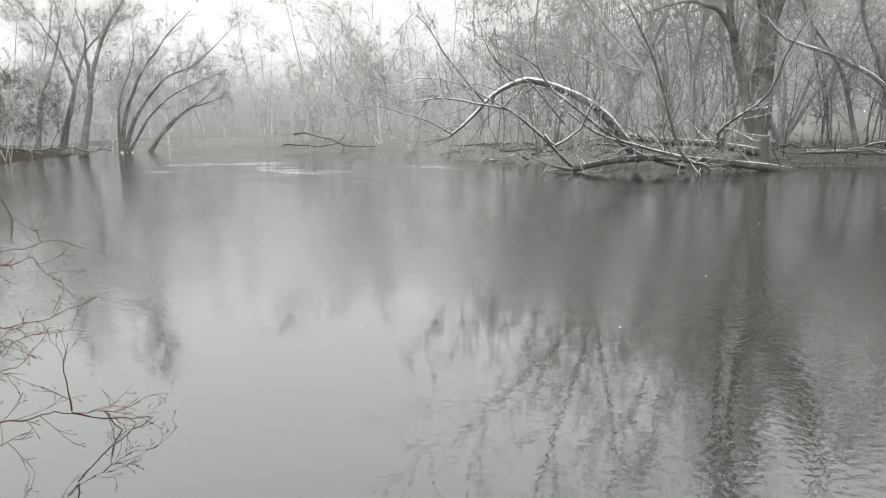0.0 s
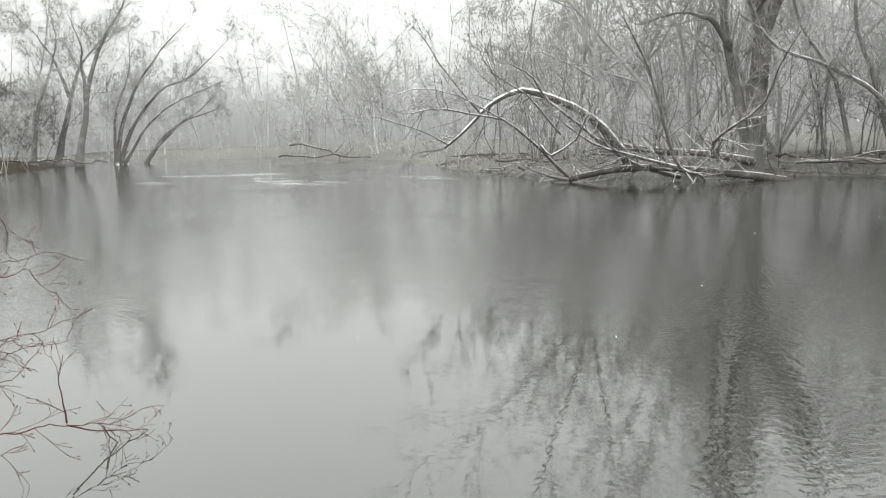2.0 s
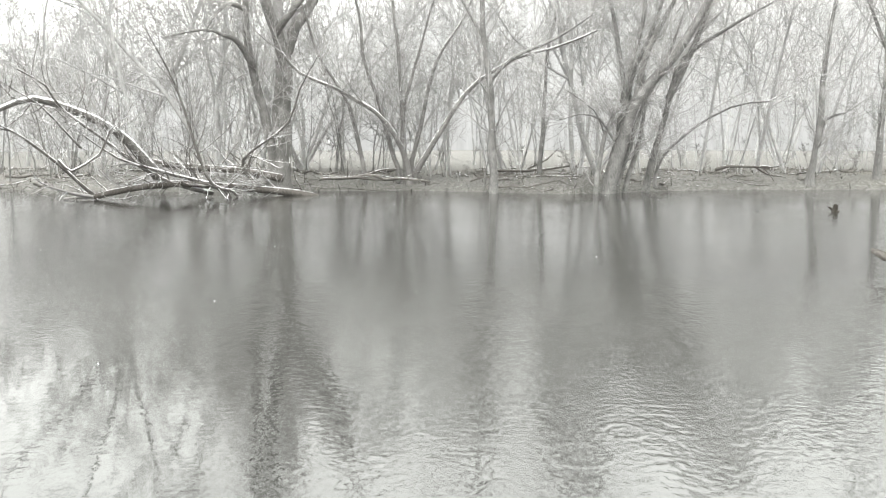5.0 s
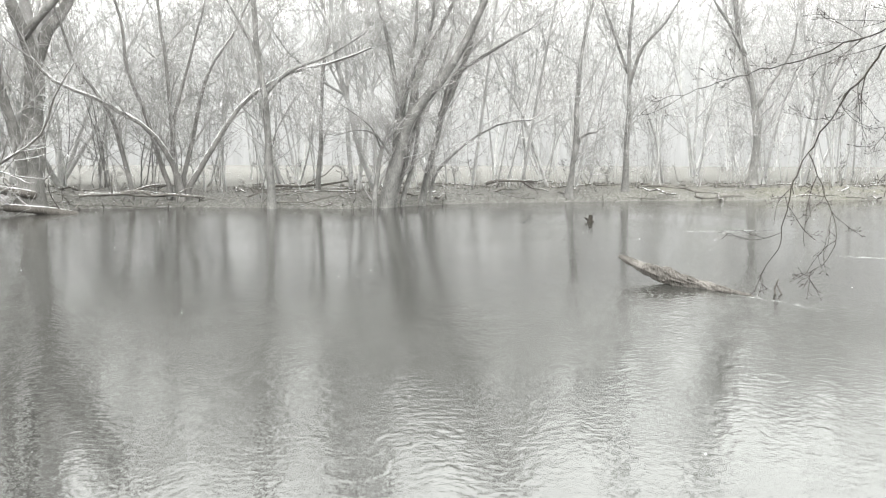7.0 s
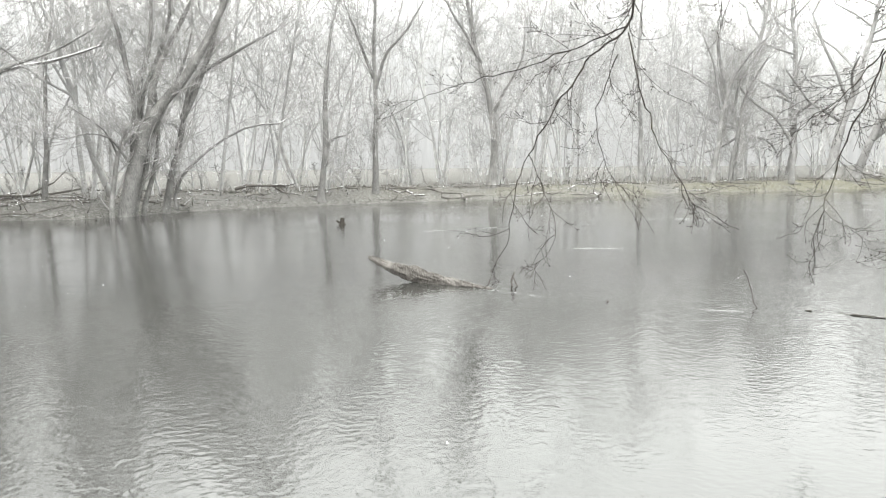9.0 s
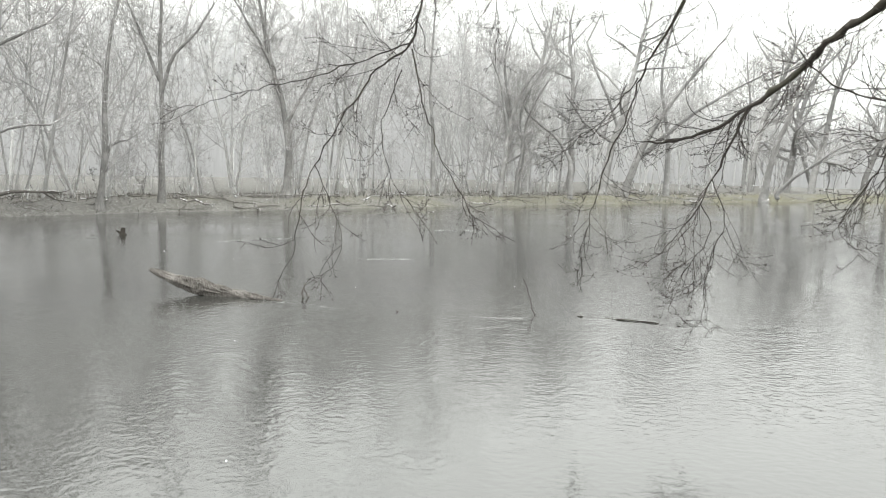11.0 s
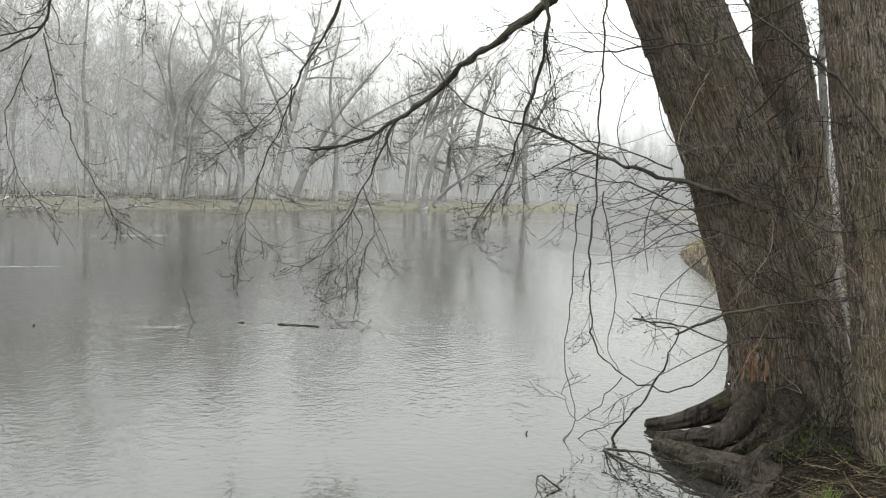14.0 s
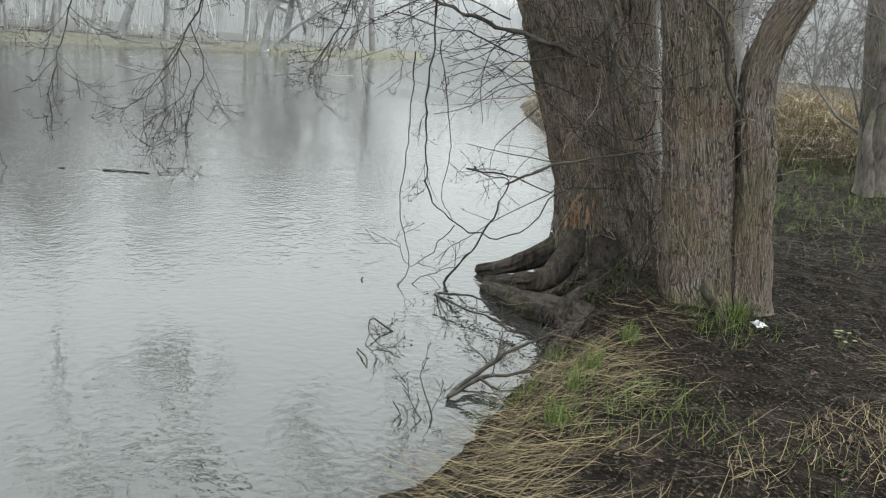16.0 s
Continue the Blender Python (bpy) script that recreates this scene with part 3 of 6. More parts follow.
def fallen():
    limbs = []
    add = limbs.append
    add((0.13, 0.10, (11.25, 26.0, -0.12), (10.75, 26.13, 0.06), (9.81, 26.45, 0.2), (8.72, 26.75, 0.32), (7.1, 27.15, 0.41), (5.52, 27.44, 0.32), (4.5, 27.55, 0.08)))
    add((0.154, 0.112, (10.87, 28.28, 0.5), (10.17, 28.72, 0.67), (8.26, 29.5, 0.93), (6.6, 30.09, 1.16)))
    add((0.21, 0.04, (6.85, 28.5, 0.38), (6.1, 28.37, 1.25), (5.28, 28.25, 2.22), (3.98, 28.18, 2.85), (2.93, 28.02, 3.09), (2.02, 27.81, 2.77), (1.24, 27.57, 2.09), (0.29, 27.31, 1.3)))
    add((0.063, 0.016, (4.46, 27.55, 0.11), (3.1, 27.22, 1.4), (2.17, 26.79, 2.1), (1.07, 26.33, 2.34), (0.1, 25.84, 2.52), (-0.75, 25.3, 2.35)))
    add((0.084, 0.024, (8.02, 27.14, 0.12), (6.38, 27.27, 0.63), (5.09, 27.24, 1.55), (3.7, 27.16, 2.67), (3.18, 26.93, 3.4), (2.44, 26.7, 3.88)))
    add((0.084, 0.024, (8.53, 26.99, 0.22), (7.56, 27.02, 0.58), (6.2, 27.11, 0.9), (5.12, 27.08, 1.31), (4.18, 26.99, 1.97)))
    add((0.049, 0.024, (3.43, 27.1, 1.25), (3.82, 27.04, 0.93), (4.54, 26.93, 1.43), (4.87, 26.87, 2.13), (5.1, 26.83, 2.27)))
    add((0.063, 0.024, (8.12, 26.59, 0.25), (7.66, 26.6, 0.77), (7.28, 26.58, 1.98), (6.76, 26.58, 3.66), (6.03, 26.63, 5.2)))
    add((0.077, 0.016, (9.52, 26.65, 0.22), (8.97, 26.63, 0.98), (9.06, 26.39, 1.46), (10.22, 25.74, 2.48), (10.5, 25.41, 3.48), (10.95, 24.99, 4.53)))
    add((0.07, 0.04, (7.95, 26.64, 0.38), (8.37, 26.51, 0.21), (8.63, 26.43, -0)))
    add((0.028, 0.012, (2.21, 26.72, 2.09), (0.75, 26.3, 2.91), (-0.65, 25.81, 3.09), (-1.5, 25.27, 2.82)))
    add((0.028, 0.012, (1.48, 26.77, 2.29), (0.5, 26.48, 3.45), (-0.19, 26.15, 4.47), (-0.61, 25.81, 4.94)))
    add((0.035, 0.012, (4.07, 27.01, 1.6), (2.95, 26.82, 2.89), (1.85, 26.58, 3.6), (1.31, 26.28, 4.45)))
    add((0.0245, 0.012, (0.38, 27.31, 1.35), (-0.71, 26.64, 1.92), (-1.74, 25.92, 2.25), (-2.37, 25.2, 2.25)))
    tree_from("fallen_tree", limbs, "fallen dead tree with snow-covered arching limbs lying in the river", bark_fallen, twig_mid, 3, rooted=False, laden=2.2, twig=(6, 2.0, 5, 0.9, 2, 0.4), up=0.15, rmin=0.006, limb_wood=bark_limb, logs=2)


fallen()


def maple():
    limbs = []
    add = limbs.append
    add((0.475, 0.308, (10.96, 28.8, 0.27), (11.02, 28.78, 1.21), (11.13, 28.73, 2.87), (11.27, 28.68, 4.82)))
    add((0.264, 0.042, (11.26, 28.68, 4.72), (10.95, 28.54, 5.69), (10.51, 28.43, 6.84), (10.19, 28.28, 9.09), (10.28, 27.99, 12.37)))
    add((0.238, 0.042, (11.26, 28.68, 4.72), (11.8, 28.74, 5.97), (12.49, 28.72, 7.02), (13.29, 28.63, 9.3), (13.81, 28.66, 12.37)))
    add((0.238, 0.042, (11.0, 28.76, 0.5), (10.78, 28.66, 1.3), (10.31, 28.46, 3.06), (9.89, 28.36, 4.63), (9.68, 28.18, 6.74), (9.58, 27.96, 9.51), (9.4, 27.76, 12.16)))
    add((0.123, 0.021, (9.91, 28.12, 4.42), (9.34, 27.92, 5.15), (8.78, 27.7, 5.38), (7.95, 27.56, 5.41), (6.78, 27.48, 5.07)))
    add((0.106, 0.021, (9.51, 27.73, 6.28), (9.05, 27.53, 6.33), (8.49, 27.36, 6.06), (8.02, 27.15, 5.37)))
    add((0.141, 0.028, (10.86, 28.3, 5.66), (11.18, 27.46, 6.35), (11.84, 26.45, 7.37), (12.6, 25.36, 8.15)))
    tree_from("maple_tree", limbs, "large bare grey maple with three thick stems on the bank", bark_maple, twig_mid, 4, twig=(6, 3.0, 6, 1.5, 3, 0.7), rmin=0.007)


maple()


def white():
    limbs = []
    add = limbs.append
    add((0.13, 0.042, (15.57, 27.17, 0.57), (15.01, 27.03, 2.02), (14.08, 27.07, 2.95), (12.62, 27.34, 3.75), (11.36, 27.46, 4.21), (10.67, 27.3, 4.86)))
    add((0.108, 0.035, (15.58, 27.4, 0.6), (15.42, 27.41, 3.29), (15.25, 27.43, 5.79), (14.95, 27.52, 8.83)))
    add((0.108, 0.035, (14.06, 27.98, 0.64), (13.62, 27.92, 2.56), (12.92, 27.98, 4.1), (12.26, 28, 4.99), (11.63, 28, 6.85)))
    add((0.115, 0.035, (15.3, 27.55, 0.73), (14.6, 27.59, 3.08), (14, 27.56, 4.72), (13.69, 27.38, 6.3), (13.12, 27.33, 8.03)))
    add((0.108, 0.035, (15.87, 27.46, 0.62), (16.23, 27.42, 2.45), (16.85, 27.22, 4.8), (17.83, 26.77, 6.69), (18.6, 26.42, 8.35)))
    add((0.144, 0.035, (15.9, 27.21, 0.6), (16.13, 26.84, 1.27), (16.92, 26.11, 2.94), (17.58, 25.43, 4.05), (18.52, 24.5, 4.81), (19.48, 23.48, 5.15), (20.5, 22.32, 5.74)))
    add((0.0792, 0.028, (15.45, 27.47, 1.81), (15.64, 27.28, 3.92), (16.16, 26.9, 5.78), (16.48, 26.63, 7.59)))
    tree_from("leaning_tree", limbs, "bare tree with many spreading snow-lined stems", bark_white, twig_mid, 5, twig=(6, 2.4, 6, 1.3, 3, 0.6), rmin=0.007)


white()


def thin1():
    limbs = []
    add = limbs.append
    add((0.152, 0.056, (16.91, 23.45, 0.25), (16.85, 23.49, 1.77), (16.8, 23.53, 3.7), (16.58, 23.68, 5.41), (16.48, 23.75, 8.01), (16.38, 23.83, 11.1)))
    add((0.08, 0.021, (16.77, 23.55, 3.89), (17.31, 22.9, 4.7), (18.34, 21.83, 5.28), (19, 20.98, 5.93)))
    add((0.072, 0.021, (16.66, 23.63, 5.22), (16.3, 24.13, 6.2), (15.92, 24.62, 7.38)))
    tree_from("slender_tree", limbs, "tall slender grey tree at the water edge", bark_bank, twig_mid, 6)


thin1()


def thin2():
    limbs = []
    add = limbs.append
    add((0.104, 0.035, (20.62, 25.52, 0.56), (20.7, 25.45, 2.85), (20.8, 25.37, 4.99), (21.06, 25.16, 7.08), (21.12, 25.11, 10.16)))
    tree_from("slender_tree", limbs, "thin straight grey tree on the bank", bark_bank, twig_mid, 7)


thin2()


def cluster():
    limbs = []
    add = limbs.append
    add((0.0952, 0.07, (19.63, 21.23, 0.06), (19.72, 21.14, 1.17), (19.84, 21.03, 2.12)))
    add((0.313, 0.056, (20.22, 21.22, 0.12), (20.4, 20.93, 1.57), (20.7, 20.52, 3.05), (21.46, 19.6, 4.61), (22.04, 18.82, 6.24), (22.41, 18.25, 7.55), (22.69, 17.76, 9.38)))
    add((0.163, 0.035, (21.86, 21, 0.27), (21.96, 20.61, 1.98), (22.02, 20.25, 3.09), (22.14, 19.82, 4.58), (22.77, 18.78, 5.44), (23.58, 17.41, 6.27)))
    add((0.0748, 0.028, (21.8, 20.49, 0.64), (21.66, 20.05, 1.37), (21.97, 19.11, 2.27), (22.41, 17.95, 2.88), (22.8, 16.79, 3.02)))
    add((0.136, 0.049, (20.45, 21.28, 0.55), (20.73, 21.12, 3.17), (20.57, 21.37, 5.55), (20.34, 21.7, 7.31), (20.26, 21.88, 9.25)))
    add((0.122, 0.042, (20.46, 20.99, 1.37), (20.64, 20.82, 3.75), (20.96, 20.49, 6.09), (21.1, 20.35, 8.4)))
    add((0.136, 0.042, (20.68, 20.5, 3.05), (21.12, 20.37, 4.93), (21.91, 19.88, 6.72), (22.73, 19.29, 8.51)))
    add((0.122, 0.042, (21.95, 20.18, 3.29), (22.61, 19.69, 5.01), (23.12, 19.34, 7.02), (23.37, 19.31, 9.02)))
    add((0.0408, 0.014, (20.04, 20.84, 1.86), (19.44, 20.91, 2.54), (18.69, 21.09, 2.67), (17.88, 21.31, 2.51)))
    add((0.034, 0.014, (19.84, 21.03, 1.96), (19.17, 20.91, 2.82), (18.17, 21.06, 3.44)))
    add((0.14, 0.04, (20.04, 21.26, 0.16), (20.3, 21.12, 1.37), (20.68, 20.86, 2.76), (20.88, 20.78, 4.35), (21.47, 20.29, 6.13), (21.66, 20.2, 8.08)))
    add((0.13, 0.03, (20.6, 21.14, 0.19), (20.8, 20.87, 1.57), (21.13, 20.46, 3.17), (21.48, 20.02, 4.35), (21.84, 19.55, 6.1)))
    add((0.12, 0.03, (20.98, 21.18, 0.21), (21.39, 20.92, 1.97), (21.56, 20.88, 3.8), (21.39, 21.2, 5.62)))
    tree_from("leaning_tree_clump", limbs, "clump of leaning grey trunks with shaggy twigs at the water", bark_bank, twig_mid, 8, twig=(6, 2.2, 6, 1.1, 3, 0.6), rmin=0.007)


cluster()


def bank_a():
    limbs = []
    add = limbs.append
    add((0.177, 0.0315, (28.57, 19.01, 0.52), (28.64, 18.89, 1.68), (28.8, 18.66, 2.6), (29.12, 18.14, 2.83)))
    add((0.136, 0.042, (28.66, 18.87, 1.68), (28.84, 18.89, 4.1), (29.06, 18.86, 6.17), (29.42, 18.6, 8.22)))
    tree_from("bent_tree", limbs, "bare bent grey tree on the grassy bank", bark_bank, twig_mid, 9)


bank_a()


def bank_b():
    limbs = []
    add = limbs.append
    add((0.163, 0.0315, (31.48, 18.09, 0.59), (31.51, 18.04, 3.73), (31.49, 18.07, 6.58), (31.53, 18, 8.91), (31.43, 18.18, 11.9)))
    add((0.0884, 0.035, (31.51, 18.03, 4.92), (31.64, 17.46, 6.54), (31.91, 16.6, 7.41), (32.05, 15.96, 8.48)))
    add((0.0816, 0.035, (31.48, 18.08, 5.4), (31.36, 18.8, 7.11), (31.3, 19.36, 8.59)))
    tree_from("tall_tree", limbs, "tall bare forked grey tree on the bank", bark_bank, twig_mid, 10)


bank_b()


def bank_c():
    limbs = []
    add = limbs.append
    add((0.218, 0.0315, (37.45, 14.91, 0.68), (37.49, 14.83, 3), (37.34, 15.2, 5.43), (37.12, 15.71, 7.32), (36.98, 16.05, 9.44), (36.81, 16.44, 12.59)))
    add((0.0952, 0.035, (37.41, 15.01, 3.81), (37.96, 14.51, 5.18), (38.55, 13.88, 6.54), (38.95, 13.76, 7.93)))
    add((0.0952, 0.035, (37.25, 15.41, 6.51), (36.36, 16.21, 8.31), (35.58, 16.73, 9.53)))
    tree_from("tall_tree", limbs, "tall bare curved grey tree on the bank", bark_bank, twig_mid, 11)


bank_c()


def bank_d():
    limbs = []
    add = limbs.append
    add((0.15, 0.0315, (42.41, 8.73, 0.69), (42.41, 8.73, 3.56), (42.37, 8.94, 6.34), (42.41, 8.75, 9.07), (42.42, 8.7, 11.76)))
    tree_from("tall_tree", limbs, "straight bare pale tree behind the bank", bark_grove, twig_far, 12, inland=1.08)


bank_d()


def bank_e():
    limbs = []
    add = limbs.append
    add((0.204, 0.0315, (44.96, 5.47, 0.66), (44.99, 5.2, 2.71), (45.02, 4.9, 4.96), (45.09, 4.19, 6.59), (45.18, 3, 7.88)))
    add((0.122, 0.042, (46.05, 4.71, 0.75), (46.08, 4.41, 3.3), (46.12, 3.97, 5.28), (46.19, 3.01, 6.91)))
    add((0.0952, 0.035, (45, 5.07, 4.12), (44.96, 5.47, 6.38), (44.89, 6.05, 8.09)))
    tree_from("leaning_tree", limbs, "bare tree leaning over the grassy bank", bark_grove, twig_grove, 13, inland=1.08)


bank_e()


def bank_f():
    limbs = []
    add = limbs.append
    add((0.306, 0.0315, (51.3, -1.41, 0.06), (51.03, -2, 2.41), (50.71, -3.29, 5.04), (50.27, -5.39, 7.96), (49.83, -6.95, 9.94)))
    add((0.17, 0.0315, (51.27, -2.17, 2.77), (50.78, -4.52, 4.9), (50.14, -7.13, 6.63), (49.37, -9.65, 7.94)))
    tree_from("leaning_tree", limbs, "bare tree leaning from the water edge", bark_grove, twig_grove, 14, inland=1.08)


bank_f()


def bank_g():
    limbs = []
    add = limbs.append
    add((0.238, 0.0315, (53.16, -4.09, 0.36), (53.16, -4.03, 4.31), (53.2, -3.54, 7.91), (53.15, -4.14, 11.5)))
    tree_from("tall_tree", limbs, "bare pale grey tree by the water", bark_grove, twig_grove, 15, inland=1.08)


bank_g()


def bank_h():
    limbs = []
    add = limbs.append
    add((0.286, 0.0315, (57.32, -10.72, 0.51), (56.99, -11.09, 3.11), (56.63, -11.63, 5.05), (56.09, -12.91, 7.71), (55.34, -14.86, 10.27)))
    add((0.17, 0.0315, (57.16, -11.53, 0.85), (56.52, -12.89, 2.18), (55.77, -14.55, 3.55), (54.97, -16.17, 4.32)))
    tree_from("leaning_tree", limbs, "bare grey tree with low leaning limb", bark_grove, twig_grove, 16, inland=1.08)


bank_h()


def bank_i():
    limbs = []
    add = limbs.append
    add((0.204, 0.0315, (45.96, 5.71, 0.65), (46.02, 5.22, 2.79), (46.04, 5.04, 5.01), (45.99, 5.47, 8.12), (46.06, 4.89, 10.32)))
    add((0.122, 0.042, (46.59, 4.59, 0.83), (46.61, 4.42, 3.15), (46.6, 4.53, 5.38), (46.72, 3, 8.28)))
    add((0.19, 0.0315, (47.28, 1.71, 0.89), (47.28, 1.75, 2.59), (47.23, 2.76, 4.02), (47.12, 4.25, 5.27), (47.09, 4.59, 6.06)))
    tree_from("tree_clump", limbs, "clump of bare pale trees on the grassy bank", bark_grove, twig_grove, 17, inland=1.08)


bank_i()


def bank_j():
    limbs = []
    add = limbs.append
    add((0.218, 0.0315, (37.39, 15.03, 0.44), (37.48, 14.8, 3.1), (37.28, 15.29, 5.65), (37.1, 15.72, 7.64), (37.06, 15.82, 9.63)))
    tree_from("tall_tree", limbs, "tall bare grey tree among the bank trees", bark_bank, twig_mid, 18)


bank_j()


def left_a():
    limbs = []
    add = limbs.append
    add((0.285, 0.028, (-24.85, 57.12, 0.58), (-24.32, 57.35, 3.36), (-23.91, 57.52, 5.67), (-23.05, 57.87, 8.35), (-21.6, 58.43, 11.04), (-20.79, 58.73, 13.7)))
    add((0.165, 0.028, (-24.18, 57.41, 4.33), (-24.26, 57.37, 6.81), (-24.21, 57.39, 8.32), (-24.72, 57.18, 10.17)))
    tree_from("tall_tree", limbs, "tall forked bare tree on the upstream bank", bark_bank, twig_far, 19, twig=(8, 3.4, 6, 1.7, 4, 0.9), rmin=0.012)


left_a()


def left_b():
    limbs = []
    add = limbs.append
    add((0.315, 0.028, (-27.7, 60.22, 0.55), (-27.03, 60.53, 3.48), (-26.1, 60.94, 6.73), (-25.57, 61.16, 7.75), (-23.73, 61.9, 10)))
    add((0.15, 0.028, (-26.74, 60.66, 5.11), (-27.54, 60.29, 7.91), (-28.71, 59.74, 9.84)))
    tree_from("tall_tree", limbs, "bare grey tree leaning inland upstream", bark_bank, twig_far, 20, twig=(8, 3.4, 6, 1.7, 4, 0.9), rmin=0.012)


left_b()


def left_c():
    limbs = []
    add = limbs.append
    add((0.225, 0.028, (-28.31, 57.72, 0.48), (-27.79, 57.97, 4.23), (-26.96, 58.36, 6.56), (-26.45, 58.59, 8.88), (-26.63, 58.51, 10.78)))
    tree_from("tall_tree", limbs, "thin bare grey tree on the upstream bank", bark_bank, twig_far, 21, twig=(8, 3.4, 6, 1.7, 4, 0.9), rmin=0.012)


left_c()


def left_d():
    limbs = []
    add = limbs.append
    add((0.225, 0.028, (-24.78, 63.64, 0.3), (-24.35, 63.81, 2.63), (-23.04, 64.29, 6.06), (-20.88, 65.03, 9.07), (-19.15, 65.56, 11.01)))
    add((0.225, 0.028, (-24.51, 63.74, 0.38), (-23.44, 64.15, 3.05), (-21.5, 64.83, 5.63), (-19, 65.61, 6.92), (-16.35, 66.32, 9.54)))
    add((0.18, 0.028, (-24.13, 63.89, 0.37), (-22.46, 64.5, 3.03), (-20.36, 65.2, 4.75), (-16.96, 66.17, 6.26)))
    add((0.165, 0.028, (-24.89, 63.6, 0.39), (-24.64, 63.7, 3.93), (-23.55, 64.11, 6.91), (-23.4, 64.16, 9.03)))
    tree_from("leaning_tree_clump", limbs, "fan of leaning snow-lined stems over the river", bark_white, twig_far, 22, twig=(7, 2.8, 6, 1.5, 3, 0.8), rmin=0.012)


left_d()


def left_e():
    limbs = []
    add = limbs.append
    add((0.21, 0.028, (-22.74, 64.4, 0.15), (-21.33, 64.88, 2.13), (-19.42, 65.48, 3.42), (-17.29, 66.08, 4.19)))
    add((0.12, 0.028, (-21.99, 64.66, 1.27), (-20.05, 65.29, 3.21), (-18.98, 65.61, 3.86), (-17.65, 65.98, 5.17)))
    tree_from("leaning_tree", limbs, "low bent branch reaching over the water", bark_bank, twig_far, 23, twig=(5, 2.0, 5, 1.1, 4, 0.6), rmin=0.012)


left_e()


# ---- woods behind ----
# the stems that stand alone, and how much room they keep
ROOM = [(11.0, 28.8, 2.4), (15.5, 27.4, 1.8), (16.9, 23.5, 1.5), (20.6, 21.2, 2.2), (8.0, 27.0, 1.5), (28.6, 19.0, 1.5), (31.5, 18.0, 1.5), (37.4, 15.0, 1.5)]


def woods(name, count, bands, seed, mat, label, protos, dense, rmin, levels, tall=(9, 15), girth=(0.08, 0.15), size0=12.0, cut=0, sides=4, wide=0.0, single=""):
    """Trees strewn over the land. single: each tree a thing of that name; else one stretch of growth."""
    rng = np.random.default_rng(seed)
    kinds = [wild_tree(rng, size0, rng.uniform(*girth), dense, rmin=rmin, levels=levels, cut=cut, wide=wide) for _ in range(protos)]
    groups_w, groups_t, groups_p, made, first, stood = [], [], [], 0, {}, []
    while made < count:
        x, y = rng.uniform(*bands[0]), rng.uniform(*bands[1])
        d = float(shore_distance(np.array([x]), np.array([y]))[0])
        if not bands[2][0] < d < bands[2][1] or (x * x + y * y) < bands[3] ** 2 or x + y < bands[4]:
            continue
        k = int(rng.integers(protos))
        at, turn, size = (x, y, float(height(x, y))), rng.uniform(0, 6.28), rng.uniform(*tall) / size0
        if single:
            if any(math.hypot(x - q[0], y - q[1]) < q[2] for q in ROOM + stood):
                continue
            stood.append((x, y, 0.9 + 2.2 * wide))
            spot = Matrix.LocRotScale(at, Euler((0, 0, turn)), None)
            if k in first:
                tree = copy_thing(first[k], spot)
            else:
                w, t, p = kinds[k]
                tree = first[k] = empty_thing(single, (0, 0, 0), label, "tree", name.replace("_", " "))
                put_under(mesh_object("trunk", *bundle(w, sides), mat[0]), tree)
                tagged(put_under(mesh_object("crown", *thorned(t, p), mat[1]), tree), kind="stuff")
                tree.matrix_basis = spot
            tree.scale = (size, size, size)
        else:
            w, t, p = kinds[k]
            groups_w += planted(w, at, turn, size)
            groups_t += planted(t, at, turn, size)
            groups_p += planted(p, at, turn, size)
        made += 1
    if single:
        return
    thing = empty_thing(name, tuple(groups_w[0][0][0, 0]), label, "woods")
    thing["kind"] = "stuff"
    tagged(put_under(mesh_object("stems", *bundle(groups_w, sides), mat[0]), thing), kind="stuff")
    tagged(put_under(mesh_object("twigs", *thorned(groups_t, groups_p), mat[1]), thing), kind="stuff")


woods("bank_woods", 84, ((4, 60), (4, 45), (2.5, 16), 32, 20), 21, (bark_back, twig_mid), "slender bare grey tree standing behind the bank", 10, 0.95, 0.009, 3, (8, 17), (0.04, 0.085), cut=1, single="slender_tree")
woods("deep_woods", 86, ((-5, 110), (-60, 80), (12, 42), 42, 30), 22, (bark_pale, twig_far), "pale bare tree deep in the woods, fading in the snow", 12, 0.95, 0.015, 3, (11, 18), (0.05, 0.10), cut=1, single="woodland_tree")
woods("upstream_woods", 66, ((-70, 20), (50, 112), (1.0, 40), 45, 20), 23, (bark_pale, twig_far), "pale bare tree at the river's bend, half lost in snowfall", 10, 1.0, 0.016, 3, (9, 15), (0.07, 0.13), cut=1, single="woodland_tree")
woods("thicket", 68, ((2, 20), (24, 46), (0.6, 9), 26, 20), 25, (bark_bank, twig_mid), "dense thicket of thin grey-brown stems behind the fallen tree", 8, 0.9, 0.008, 3, (2.5, 7.5), (0.02, 0.035), 5.0, cut=1, sides=3)
woods("brush", 90, ((12, 60), (-20, 30), (1.5, 14), 30, 25), 26, (bark_back, twig_mid), "low bare brush on the wooded bank", 8, 0.8, 0.009, 2, (1.5, 5.0), (0.018, 0.03), 4.0, cut=1, sides=3)
woods("upstream_brush", 100, ((-45, 6), (40, 100), (-0.1, 5), 40, 20), 27, (bark_pale, twig_far), "pale brush along the upstream bank, snow haze in its colour", 8, 0.8, 0.016, 2, (1.5, 5.0), (0.02, 0.035), 4.0, cut=1, sides=3)
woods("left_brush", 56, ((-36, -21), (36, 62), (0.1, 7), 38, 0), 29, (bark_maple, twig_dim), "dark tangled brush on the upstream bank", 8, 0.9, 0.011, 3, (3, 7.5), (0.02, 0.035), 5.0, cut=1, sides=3)
